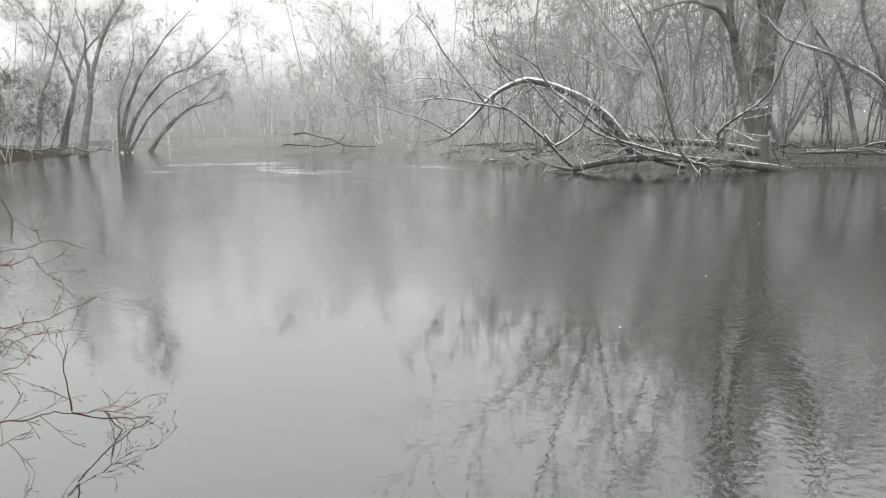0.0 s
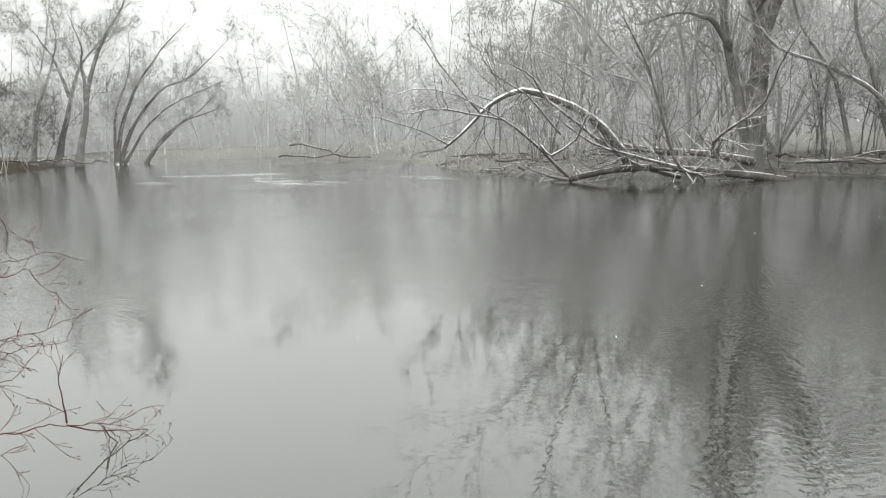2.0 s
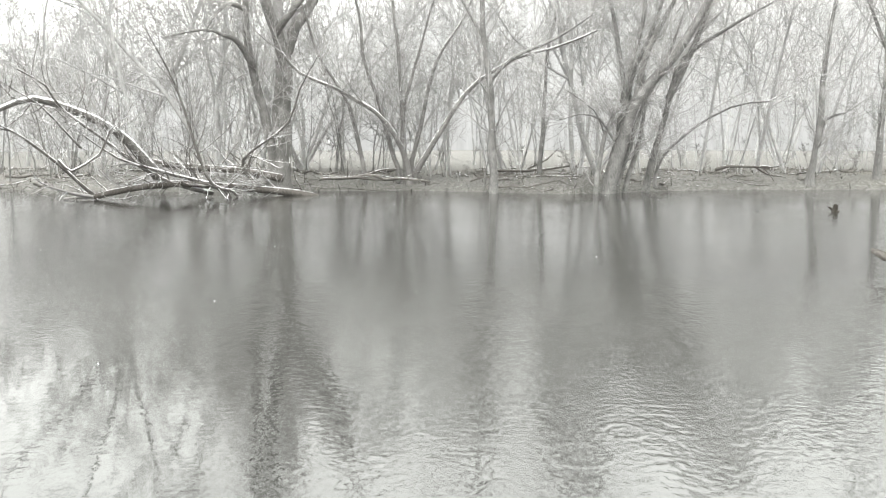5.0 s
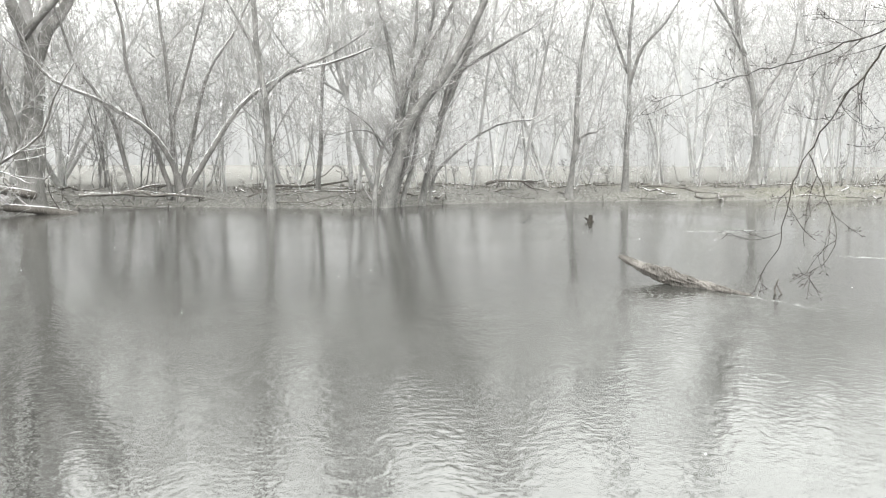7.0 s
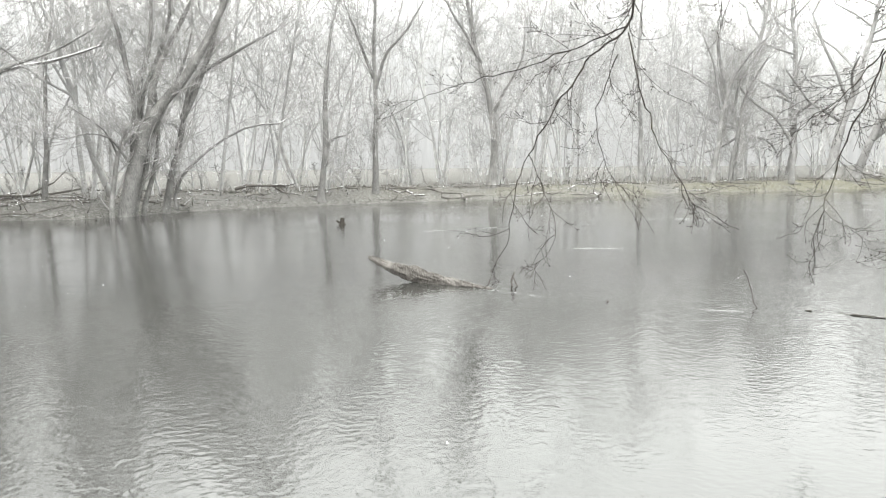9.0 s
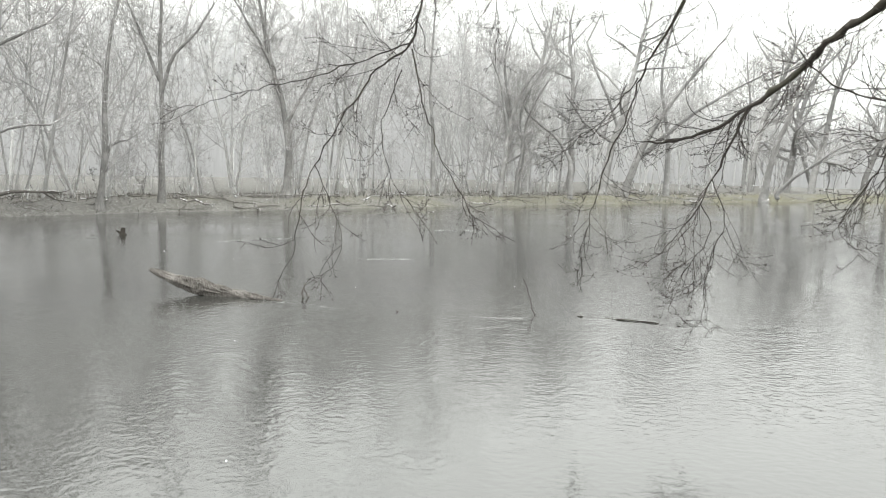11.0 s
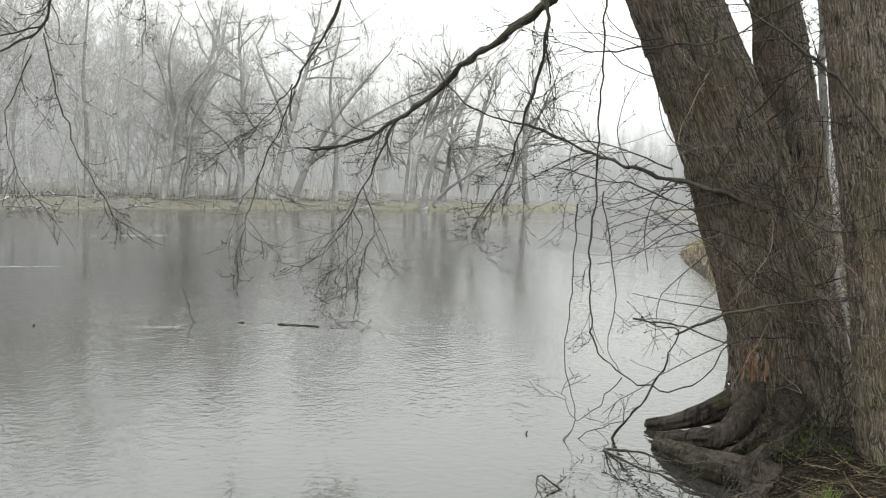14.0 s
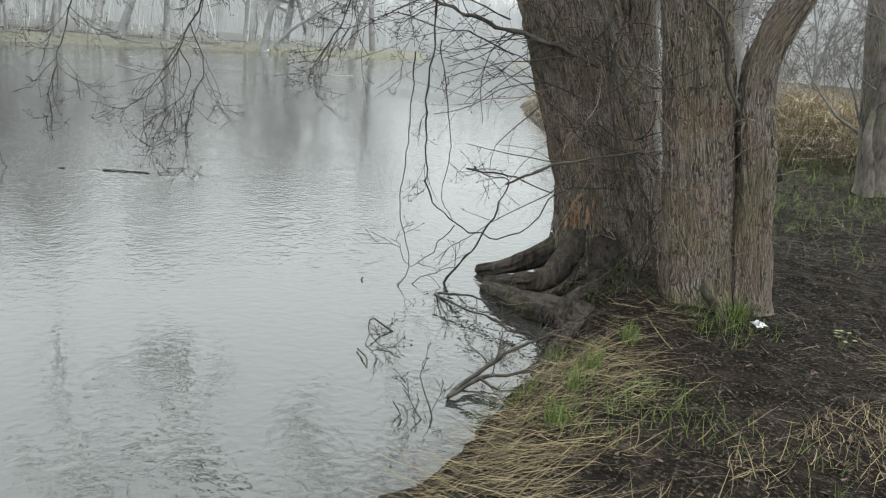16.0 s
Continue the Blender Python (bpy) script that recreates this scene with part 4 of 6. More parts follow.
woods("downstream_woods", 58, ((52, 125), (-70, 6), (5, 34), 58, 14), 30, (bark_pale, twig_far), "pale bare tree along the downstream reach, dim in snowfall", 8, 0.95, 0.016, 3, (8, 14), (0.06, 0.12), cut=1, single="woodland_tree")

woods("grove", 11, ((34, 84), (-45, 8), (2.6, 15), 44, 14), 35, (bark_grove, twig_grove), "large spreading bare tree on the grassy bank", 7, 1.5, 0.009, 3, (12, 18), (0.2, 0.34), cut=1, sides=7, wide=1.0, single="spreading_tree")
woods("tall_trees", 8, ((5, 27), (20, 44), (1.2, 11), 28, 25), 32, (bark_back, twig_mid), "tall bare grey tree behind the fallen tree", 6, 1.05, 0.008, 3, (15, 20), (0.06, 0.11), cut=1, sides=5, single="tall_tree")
woods("undergrowth", 84, ((-4, 70), (-32, 44), (1.6, 8), 28, 20), 33, (bark_maple, bark_maple), "low dead stems and fallen sticks on the far bank", 8, 0.7, 0.008, 2, (0.5, 1.9), (0.014, 0.022), 1.4, cut=1, sides=3)

# ---- the near maple ----
def lattice(u, v, seed, period):
    """Value noise on a sheet that closes after period steps in u."""
    r = np.random.default_rng(seed).uniform(-1, 1, (period, 512))
    i, j = np.floor(u).astype(int), np.floor(v).astype(int)
    f, g = u - i, v - j
    f, g = f * f * (3 - 2 * f), g * g * (3 - 2 * g)
    a, b = r[i % period, j % 512], r[(i + 1) % period, j % 512]
    c, d = r[i % period, (j + 1) % 512], r[(i + 1) % period, (j + 1) % 512]
    return (a * (1 - f) + b * f) * (1 - g) + (c * (1 - f) + d * f) * g


def barked(ob, where):
    """Coordinates round and along the stem, for the bark's grain."""
    a = ob.data.attributes.new("bark_at", "FLOAT_VECTOR", "POINT")
    a.data.foreach_set("vector", np.asarray(where, np.float32).ravel())


def shaggy_trunk(name, limb, mat, parent, seed, sides=210, step=0.033, relief=0.017, flare=0.5, lobes=5, plates=260, scar=None, deep=0.0):
    """A thick trunk with long lifted bark plates, furrows and a flared foot."""
    r0, r1, *pts = limb
    rng = np.random.default_rng(seed)
    if deep:
        pts = [(2 * pts[0][0] - pts[1][0], 2 * pts[0][1] - pts[1][1], pts[0][2] - deep), *pts]
    c = smooth_path(pts, step, rng, 0.0)
    n = len(c)
    s = np.linspace(0, 1, n)
    along = np.concatenate([[0], np.cumsum(np.linalg.norm(np.diff(c, axis=0), axis=1))])
    rad = r0 + (r1 - r0) * s ** 0.75
    T = np.gradient(c, axis=0)
    T /= np.linalg.norm(T, axis=1, keepdims=True)
    A = np.cross(T, np.tile((0.3, 1.0, 0.0), (n, 1)))
    A /= np.linalg.norm(A, axis=1, keepdims=True)
    Bv = np.cross(T, A)
    ang = np.arange(sides) * 2 * np.pi / sides

    def radius(u, v, k):
        """u: turns 0 to 1, v: metres along, k: the smooth radius there."""
        q = max(10, int(round(2 * np.pi * r0 / 0.034)))
        bend = 0.8 * lattice(u * 9, v * 2.5, seed + 1, 9) + 0.4 * lattice(u * 20, v * 7, seed + 6, 20)
        crack = np.abs(lattice(u * q + bend, v * 3.2, seed + 2, q))
        deep = np.abs(lattice(u * q * 0.5 + bend, v * 1.6, seed + 5, max(5, q // 2)))
        ridge = np.clip(crack / 0.30, 0, 1) + 0.9 * np.clip(deep / 0.25, 0, 1) + 0.5 * lattice(u * q * 0.5, v * 4.5, seed + 7, max(5, q // 2)) - 1
        fine = lattice(u * q * 2, v * 11, seed + 3, q * 2)
        lump = lattice(u * 5, v * 1.1, seed + 4, 5)
        foot = flare * np.exp(-v / 0.30) * (0.75 + 0.5 * np.cos(u * 2 * np.pi * lobes + seed) + 0.2 * lump)
        return k * (1 + foot + 0.06 * lump) + relief * ridge + relief * 0.4 * fine

    U, Vv = np.meshgrid(ang / (2 * np.pi), along, indexing="xy")
    Rr = radius(U, Vv, rad[:, None])
    ring = A[:, None] * np.cos(ang)[None, :, None] + Bv[:, None] * np.sin(ang)[None, :, None]
    verts = c[:, None] + ring * Rr[..., None]
    ids = np.arange(n * sides).reshape(n, sides)
    nxt = np.roll(ids, -1, 1)
    quads = np.stack([ids[:-1], nxt[:-1], nxt[1:], ids[1:]], -1).reshape(-1, 4)
    trunk = put_under(mesh_object(name, verts.reshape(-1, 3), quads, mat), parent)
    barked(trunk, np.stack([np.broadcast_to(r0 * np.cos(ang), Rr.shape) + seed, np.broadcast_to(r0 * np.sin(ang), Rr.shape), Vv], -1))
    # loose plates of bark, lifted at one end
    def strip(v0, length, width, a0, lift, top, V, F, W, sink=0.7):
        base, m = len(V), 6
        for k in range(m):
            f = k / (m - 1)
            vv = min(v0 + length * f, along[-1] - 0.01)
            i = min(int(np.searchsorted(along, vv)), n - 1)
            off = relief * 1.05 + lift * ((f if top else 1 - f) ** 2)
            w = width * (0.55 + 0.9 * np.sin(np.pi * (0.15 + 0.7 * f))) / rad[i]
            aa = a0 + 0.12 * np.sin(vv * 3 + seed)
            for da, dr in ((-w, 0.0), (-w * 0.4, 0.006), (w * 0.5, 0.005), (w, -0.001)):
                th = aa + da
                base_r = float(radius(np.array(((th / (2 * np.pi)) % 1.0)), np.array(vv), rad[i])) - relief * sink
                V.append(c[i] + (A[i] * np.cos(th) + Bv[i] * np.sin(th)) * (base_r + off * 0.6 + dr))
                W.append((r0 * np.cos(th) + seed, r0 * np.sin(th), vv))
        for k in range(m - 1):
            for j in range(3):
                p = base + k * 4 + j
                F.append((p, p + 1, p + 5, p + 4))

    if scar is not None:
        q = np.array(scar)
        i = int(np.argmin(np.linalg.norm(c - q, axis=1)))
        th0 = float(np.arctan2((q - c[i]) @ Bv[i], (q - c[i]) @ A[i]))
        V, F = [], []
        for _ in range(34):
            strip(along[i] + rng.normal(-0.08, 0.06), rng.uniform(0.04, 0.13), rng.uniform(0.003, 0.008), th0 + rng.normal(-0.05, 0.15), 0.004, True, V, F, [], 0.2)
        tagged(put_under(mesh_object("bare_wood", V, F, bark_orange), parent), "orange-brown bare wood where bark has peeled off")
    V, F, W = [], [], []
    for _ in range(plates // 2):
        strip(rng.uniform(0.25, along[-1] * 0.85), rng.uniform(0.2, 0.7), rng.uniform(0.004, 0.011), rng.uniform(0, 2 * np.pi), rng.uniform(0.003, 0.016), rng.random() < 0.4, V, F, W)
    if V:
        loose = mesh_object("loose_bark", V, F, mat, smooth=False)
        barked(loose, np.array(W))
        tagged(put_under(loose, parent), kind="stuff")
    return trunk


def near_bark():
    """Long narrow plates parted by dark cracks, with lichen and damp patches."""
    m, n, l, p = material("shaggy_bark")
    att = n.new("ShaderNodeAttribute")
    att.attribute_name = "bark_at"
    at = att.outputs["Vector"]
    warp = node(n, "ShaderNodeTexNoise", Scale=7.0, Detail=3.0)
    l.new(at, warp.inputs["Vector"])
    shift = n.new("ShaderNodeVectorMath")
    shift.operation = "MULTIPLY_ADD"
    shift.inputs[1].default_value = (0.05, 0.05, 0.18)
    l.new(warp.outputs["Color"], shift.inputs[0])
    l.new(at, shift.inputs[2])
    bent = shift.outputs[0]

    def plates(scale, along, kind):
        mp = n.new("ShaderNodeMapping")
        mp.inputs["Scale"].default_value = (1, 1, along)
        l.new(bent, mp.inputs[0])
        v = n.new("ShaderNodeTexVoronoi")
        v.feature = kind
        v.inputs["Scale"].default_value = scale
        l.new(mp.outputs[0], v.inputs["Vector"])
        return v

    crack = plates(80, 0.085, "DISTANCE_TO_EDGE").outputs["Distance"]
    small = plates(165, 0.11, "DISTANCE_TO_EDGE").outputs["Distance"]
    tone = n.new("ShaderNodeSeparateColor")
    l.new(plates(80, 0.085, "F1").outputs["Color"], tone.inputs[0])
    fibre = noise_tex(n, l, bent, 90, 6, 0.75, 0.3, (1, 1, 0.14))
    patch = noise_tex(n, l, at, 1.9, 5, 0.62, 0.5)
    c = ramp(n, l, fibre, [(0.30, (0.085, 0.07, 0.058)), (0.5, (0.19, 0.158, 0.133)), (0.70, (0.32, 0.272, 0.233))])
    c = mix(n, l, math_node(n, l, "MULTIPLY", tone.outputs[0], 0.35), c, (0.13, 0.104, 0.084))
    c = mix(n, l, ramp(n, l, patch, [(0.45, (0, 0, 0)), (0.65, (0.65, 0.65, 0.65))]), c, (0.15, 0.09, 0.062))
    green = noise_tex(n, l, at, 2.6, 6, 0.7)
    c = mix(n, l, ramp(n, l, green, [(0.46, (0, 0, 0)), (0.6, (0.55, 0.55, 0.55))]), c, (0.115, 0.108, 0.05))
    lichen = noise_tex(n, l, at, 38, 3, 0.6)
    c = mix(n, l, ramp(n, l, lichen, [(0.66, (0, 0, 0)), (0.72, (0.6, 0.6, 0.6))]), c, (0.30, 0.29, 0.26))
    # crack colour near black: dark inner bark plus crevice shade painted in
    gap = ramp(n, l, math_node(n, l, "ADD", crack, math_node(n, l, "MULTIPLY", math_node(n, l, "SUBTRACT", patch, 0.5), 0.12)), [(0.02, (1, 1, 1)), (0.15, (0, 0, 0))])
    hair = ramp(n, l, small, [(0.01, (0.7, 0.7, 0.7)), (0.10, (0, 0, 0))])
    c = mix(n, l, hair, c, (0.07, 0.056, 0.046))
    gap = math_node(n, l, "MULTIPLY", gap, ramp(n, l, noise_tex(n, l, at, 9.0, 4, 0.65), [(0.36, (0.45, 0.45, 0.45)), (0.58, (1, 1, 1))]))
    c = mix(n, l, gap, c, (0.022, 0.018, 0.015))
    l.new(c, p.inputs["Base Color"])
    p.inputs["Roughness"].default_value = 0.8
    p.inputs["Specular IOR Level"].default_value = 0.3
    rise = math_node(n, l, "ADD", math_node(n, l, "MINIMUM", crack, 0.22), math_node(n, l, "MULTIPLY", math_node(n, l, "MINIMUM", small, 0.15), 0.4))
    rise = math_node(n, l, "ADD", rise, math_node(n, l, "MULTIPLY", fibre, 0.16))
    b = node(n, "ShaderNodeBump", Strength=1.0, Distance=0.035)
    l.new(rise, b.inputs["Height"])
    l.new(b.outputs[0], p.inputs["Normal"])
    return m


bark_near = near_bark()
SCAR = (4.81, -3.0, 0.64)
bark_orange = bark("bare_wood", (0.085, 0.052, 0.034), (0.21, 0.135, 0.088), bump=0.6)
root_mat = bark("wet_root", (0.006, 0.005, 0.0045), (0.062, 0.051, 0.043), grain=7.0, bump=1.0, moss=0.35)
vine_mat = bark("branch_bark", (0.016, 0.014, 0.012), (0.052, 0.045, 0.039), bump=0.3, rough=0.55, moss=0.25)


upper_bark = bark("upper_bark", (0.07, 0.057, 0.047), (0.24, 0.205, 0.175), bump=0.8, moss=0.3)


def near_maple():
    limbs = []
    add = limbs.append
    add((0.41, 0.25, (5.23, -3.67, 0.09), (5.22, -3.63, 0.43), (5.24, -3.54, 0.91), (5.33, -3.34, 1.54), (5.42, -3.12, 2.16), (5.51, -2.89, 2.74), (5.55, -2.73, 3.08), (5.6, -2.53, 3.57), (5.66, -2.3, 4.2)))
    add((0.27, 0.1, (5.36, -3.67, 0.89), (5.36, -3.69, 1.47), (5.41, -3.65, 2.03), (5.48, -3.58, 2.6), (5.56, -3.5, 3.17), (5.62, -3.43, 3.77), (5.68, -3.37, 4.46)))

    tree = empty_thing("maple_tree", limbs[0][2], "large shaggy-barked maple with two stems leaning over the river", "tree")
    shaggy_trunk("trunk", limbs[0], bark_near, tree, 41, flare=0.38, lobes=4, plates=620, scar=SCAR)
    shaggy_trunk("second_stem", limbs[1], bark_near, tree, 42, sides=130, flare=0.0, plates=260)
    upper_tree(tree, limbs, 161, 13.0)
    roots = []
    add = roots.append
    add((0.15, 0.05, (4.25, -3.15, -0.05), (4.42, -2.98, 0.06), (4.58, -2.84, 0.08), (4.78, -2.75, 0.06), (5.02, -2.71, 0.05), (5.32, -2.72, 0.01)))
    add((0.12, 0.04, (5.14, -3.42, 0.6), (5.0, -3.16, 0.34), (4.93, -2.98, 0.2), (5.06, -2.86, 0.13), (5.38, -2.75, 0.04)))
    add((0.10, 0.04, (5.3, -3.3, 0.34), (5.42, -3.12, 0.2), (5.55, -2.98, 0.11), (5.75, -2.85, 0.02)))
    add((0.13, 0.04, (5.08, -3.52, 0.66), (4.82, -3.34, 0.34), (4.66, -3.2, 0.2), (4.5, -3.08, 0.06), (4.4, -3.0, -0.06)))
    add((0.035, 0.025, (4.52, -3.0, 0.24), (4.47, -2.88, 0.17), (4.42, -2.78, 0.02)))
    add((0.06, 0.035, (4.3, -2.95, 0.02), (4.2, -2.76, 0.1), (4.1, -2.62, 0.07), (3.95, -2.42, -0.02)))
    for k, r in enumerate(roots):
        shaggy_trunk("root", r, root_mat, tree, 50 + k, sides=48, step=0.02, relief=0.012, flare=0.0, plates=0)
    # the bare strip where bark has fallen off, facing the water
    limbs.clear()
    add = limbs.append
    add((0.0612, 0.0112, (5.56, -2.53, 3.6), (5.83, -2.22, 3.33), (6.03, -2.02, 3.11), (6.26, -1.69, 2.82), (6.43, -1.5, 2.68), (6.59, -1.36, 2.5), (6.77, -1.05, 2.25), (6.92, -0.78, 2.07), (7.07, -0.52, 2), (7.2, -0.3, 1.99)))
    add((0.0198, 0.004, (5.89, -1.93, 3.1), (5.93, -1.96, 2.77), (6, -1.92, 2.48), (6.08, -1.83, 2.12), (6.14, -1.81, 1.9), (6.22, -1.7, 1.66), (6.31, -1.57, 1.38)))
    add((0.00868, 0.004, (5.98, -1.98, 2.78), (5.96, -2.04, 2.44), (5.94, -2.07, 2.2)))
    add((0.0161, 0.0032, (6.58, -0.68, 3.37), (6.63, -0.58, 3.17), (6.69, -0.41, 2.79), (6.74, -0.22, 2.47), (6.79, -0.1, 2.1), (6.83, 0.04, 1.74), (6.87, 0.13, 1.37), (6.91, 0.21, 1.04)))
    add((0.0124, 0.0032, (6.73, -1.01, 2.24), (6.73, -0.88, 1.89), (6.73, -0.74, 1.62), (6.72, -0.7, 1.51), (6.71, -0.51, 1.22), (6.71, -0.27, 0.99)))
    add((0.00558, 0.0024, (6.68, -0.69, 1.51), (6.67, -0.77, 1.32), (6.68, -0.64, 1.04), (6.69, -0.58, 0.95)))
    add((0.00558, 0.0024, (6.67, -0.77, 1.69), (6.59, -0.86, 1.41), (6.53, -0.76, 1.11), (6.47, -0.72, 0.63)))
    add((0.0062, 0.0024, (6.71, -0.2, 2.45), (6.85, 0.01, 2.19), (6.98, 0.28, 1.96), (7.1, 0.52, 1.82)))

    branches(tree, limbs, 61, vine_mat, twig_dark, (8.5, 0.62, 4, 0.26, 2, 0.04), 0.0021, droop=0.07, slim=0.85, wig=0.08)
    limbs.clear()
    add((0.024, 0.0064, (5.02, -3.3, 1.60), (5.04, -3.14, 1.68), (5.12, -3.0, 1.73), (5.25, -2.91, 1.78), (5.4, -2.78, 1.82), (5.6, -2.54, 1.9), (5.8, -2.27, 2.01), (5.98, -1.98, 2.16), (6.17, -1.6, 2.26), (6.3, -1.37, 2.44), (6.39, -1.25, 2.61)))
    add((0.00806, 0.004, (5.43, -2.56, 2.72), (5.66, -2.21, 2.69), (5.85, -1.9, 2.82), (5.98, -1.69, 2.89)))
    add((0.00744, 0.0024, (5.34, -2.75, 1.67), (5.52, -2.55, 1.78), (5.7, -2.33, 1.81), (5.89, -2.06, 1.88), (6.06, -1.77, 1.74)))
    add((0.00744, 0.0024, (5.36, -2.71, 1.9), (5.57, -2.51, 2.01), (5.77, -2.3, 2.09), (5.99, -1.99, 2.06), (6.18, -1.71, 1.95)))

    branches(tree, limbs, 62, vine_mat, twig_dark, (9, 0.8, 3, 0.28, 2, 0.04), 0.0021, droop=0.05, slim=0.85, wig=0.08)
    limbs.clear()
    add((0.0161, 0.0032, (6.41, 1.17, 3.49), (6.35, 1.33, 3.19), (6.31, 1.41, 2.92), (6.27, 1.48, 2.66), (6.17, 1.77, 2.38), (6.08, 1.98, 2.03), (5.99, 2.15, 1.7), (5.94, 2.22, 1.36), (5.9, 2.26, 1.08), (5.83, 2.37, 0.89)))
    add((0.00868, 0.0032, (6.24, 1.47, 2.66), (6.22, 1.99, 2.49), (6.17, 2.47, 2.36), (6.16, 2.8, 2.3), (6.09, 3.21, 2.18)))
    add((0.00868, 0.0032, (6.24, 1.45, 2.62), (6.2, 1.36, 2.27), (6.17, 1.25, 1.93), (6.13, 1.1, 1.65), (6.1, 0.94, 1.39), (6.08, 0.65, 1.23)))
    add((0.0062, 0.0024, (6.23, 1.52, 2.47), (6.19, 1.65, 2.1), (6.19, 1.64, 1.86), (6.22, 1.55, 1.59), (6.25, 1.4, 1.41)))
    add((0.00496, 0.0024, (5.94, 2.1, 1.76), (6, 1.93, 1.28), (5.99, 1.95, 1.04), (5.95, 2.06, 0.92)))
    add((0.0062, 0.0024, (6.55, 0.9, 3.25), (6.56, 0.86, 3), (6.56, 0.87, 2.58)))

    branches(tree, limbs, 63, vine_mat, twig_dark, (6.5, 0.42, 3, 0.18, 2, 0.04), 0.0020, droop=0.06, slim=0.75, wig=0.08)
    limbs.clear()
    add((0.00525, 0.004, (5.66, -1.88, 0.02), (5.66, -1.87, -0.13), (5.59, -2.06, -0.11), (5.51, -2.27, 0.03), (5.4, -2.51, 0.16)))
    add((0.00975, 0.0056, (5.55, -2.43, -0.1), (5.41, -2.52, 0.18), (5.27, -2.6, 0.41), (5.13, -2.67, 0.71), (5.04, -2.65, 0.86), (5.04, -2.45, 0.91)))
    add((0.00675, 0.0072, (5.18, -2.4, 0.91), (5.1, -2.56, 0.9), (5, -2.75, 0.87), (4.9, -2.91, 0.81)))
    add((0.0075, 0.0096, (4.88, -2.55, 0.86), (4.67, -2.78, 1.02), (4.43, -3.02, 1.12), (4.2, -3.21, 1.19)))
    add((0.0045, 0.0024, (5.29, -2.4, 0.49), (5.35, -2.27, 0.28), (5.4, -2.14, 0.17), (5.43, -2.06, 0.33), (5.46, -1.99, 0.37)))

    branches(tree, limbs, 64, vine_mat, twig_dark, (3, 0.35, 2, 0.18, 2, 0.08), 0.002, droop=0.05)
    return tree


def upper_tree(tree, limbs, seed, tall, twig=(3, 2.4, 5, 1.2, 3, 0.5)):
    """The stems go on upward into a bare crown."""
    rng = np.random.default_rng(seed)
    boughs = []
    for l in limbs:
        a, b = np.array(l[-2]), np.array(l[-1])
        d = (b - a) / np.linalg.norm(b - a)
        for k in range(3):
            lean = d + rng.normal(0, 0.28 * (k > 0), 3) * (1, 1, 0.3)
            lean /= np.linalg.norm(lean)
            rise = (tall - b[2]) * (1.0, 0.8, 0.65)[k]
            pts = [b - d * 0.15]
            for _ in range(5):
                lean = lean + rng.normal(0, 0.12, 3) + (0, 0, 0.12)
                lean /= np.linalg.norm(lean)
                pts.append(pts[-1] + lean * rise / 5)
            boughs.append(stem(l[1] * (1.04, 0.62, 0.5)[k], 0.025, *[tuple(p) for p in pts], step=0.4, rng=rng))
    first = [sprout(P, R, 7, twig[1], rng, up=0.2, n=7, smin=0.3, ratio=0.4, rmin=0.008, rmax=0.04) for P, R in boughs]
    second = [sprout(P, R, twig[2], twig[3], rng, up=0.15, n=5, rmin=0.005) for P, R in first]
    third = [sprout(P, R, twig[4], twig[5], rng, up=0.1, n=3, rmin=0.0035) for P, R in second]
    for P, R in boughs:
        put_under(mesh_object("upper_stem", *bundle([(P, R)], 14), upper_bark), tree)
    tagged(put_under(mesh_object("crown", *bundle(first + second + third, 3), vine_mat), tree), kind="stuff")


def branches(tree, limbs, seed, wood, twigs, twig, rmin, droop=0.0, sides=7, name="branch", slim=1.0, wig=0.05):
    """Boughs with their twigs and swollen buds, each bough a part."""
    rng = np.random.default_rng(seed)
    k1, l1, k2, l2, k3, l3 = twig
    for l in limbs:
        P, R = stem(l[0] * slim, l[1] * min(slim, 0.7), *l[2:], step=0.05, wobble=0.011, rng=rng)
        knobs = 1 + 0.14 * rng.normal(size=R.shape) * (R > 0.004)
        R = R * np.where(rng.random(R.shape) < 0.06, 1.35, 1.0) ** (R > 0.006) * knobs
        bough = put_under(mesh_object(name, *bundle([(P, R)], sides), wood), tree)
        k = max(2, int(k1 * P.shape[1] * 0.06))
        a = sprout(P, R, k, l1, rng, spread=0.66, up=0.0, n=11, smin=0.08, ratio=0.5, rmin=rmin * 1.3, wig=wig, rmax=rmin * 2.4, curl=0.06, hang=droop, tip=0.5)
        b = sprout(*a, k2, l2, rng, spread=0.66, up=0.06, n=6, smin=0.08, rmin=rmin, wig=wig * 1.6, curl=0.07, hang=droop * 0.5, tip=0.7)
        c = sprout(*b, k3, l3, rng, spread=0.9, up=0.2, n=3, rmin=rmin, wig=0.2)
        # buds: short swellings at the ends
        ends = np.concatenate([b[0][:, -1], c[0][:, -1]])
        aim = np.concatenate([b[0][:, -1] - b[0][:, -2], c[0][:, -1] - c[0][:, -2]])
        aim /= np.linalg.norm(aim, axis=1, keepdims=True) + 1e-9
        Q = ends[:, None] + aim[:, None] * np.array([0, 0.006, 0.012, 0.018])[None, :, None]
        buds = (Q, np.tile(np.array([0.5, 1.9, 1.7, 0.3]) * rmin, (len(Q), 1)))
        fine = put_under(mesh_object("twig_spray", *bundle([a, b, c, buds], 3), twigs), tree)
        fine.parent = bough
        fine.matrix_parent_inverse = Matrix.Identity(4)
        tagged(fine, kind="stuff")


near_maple()


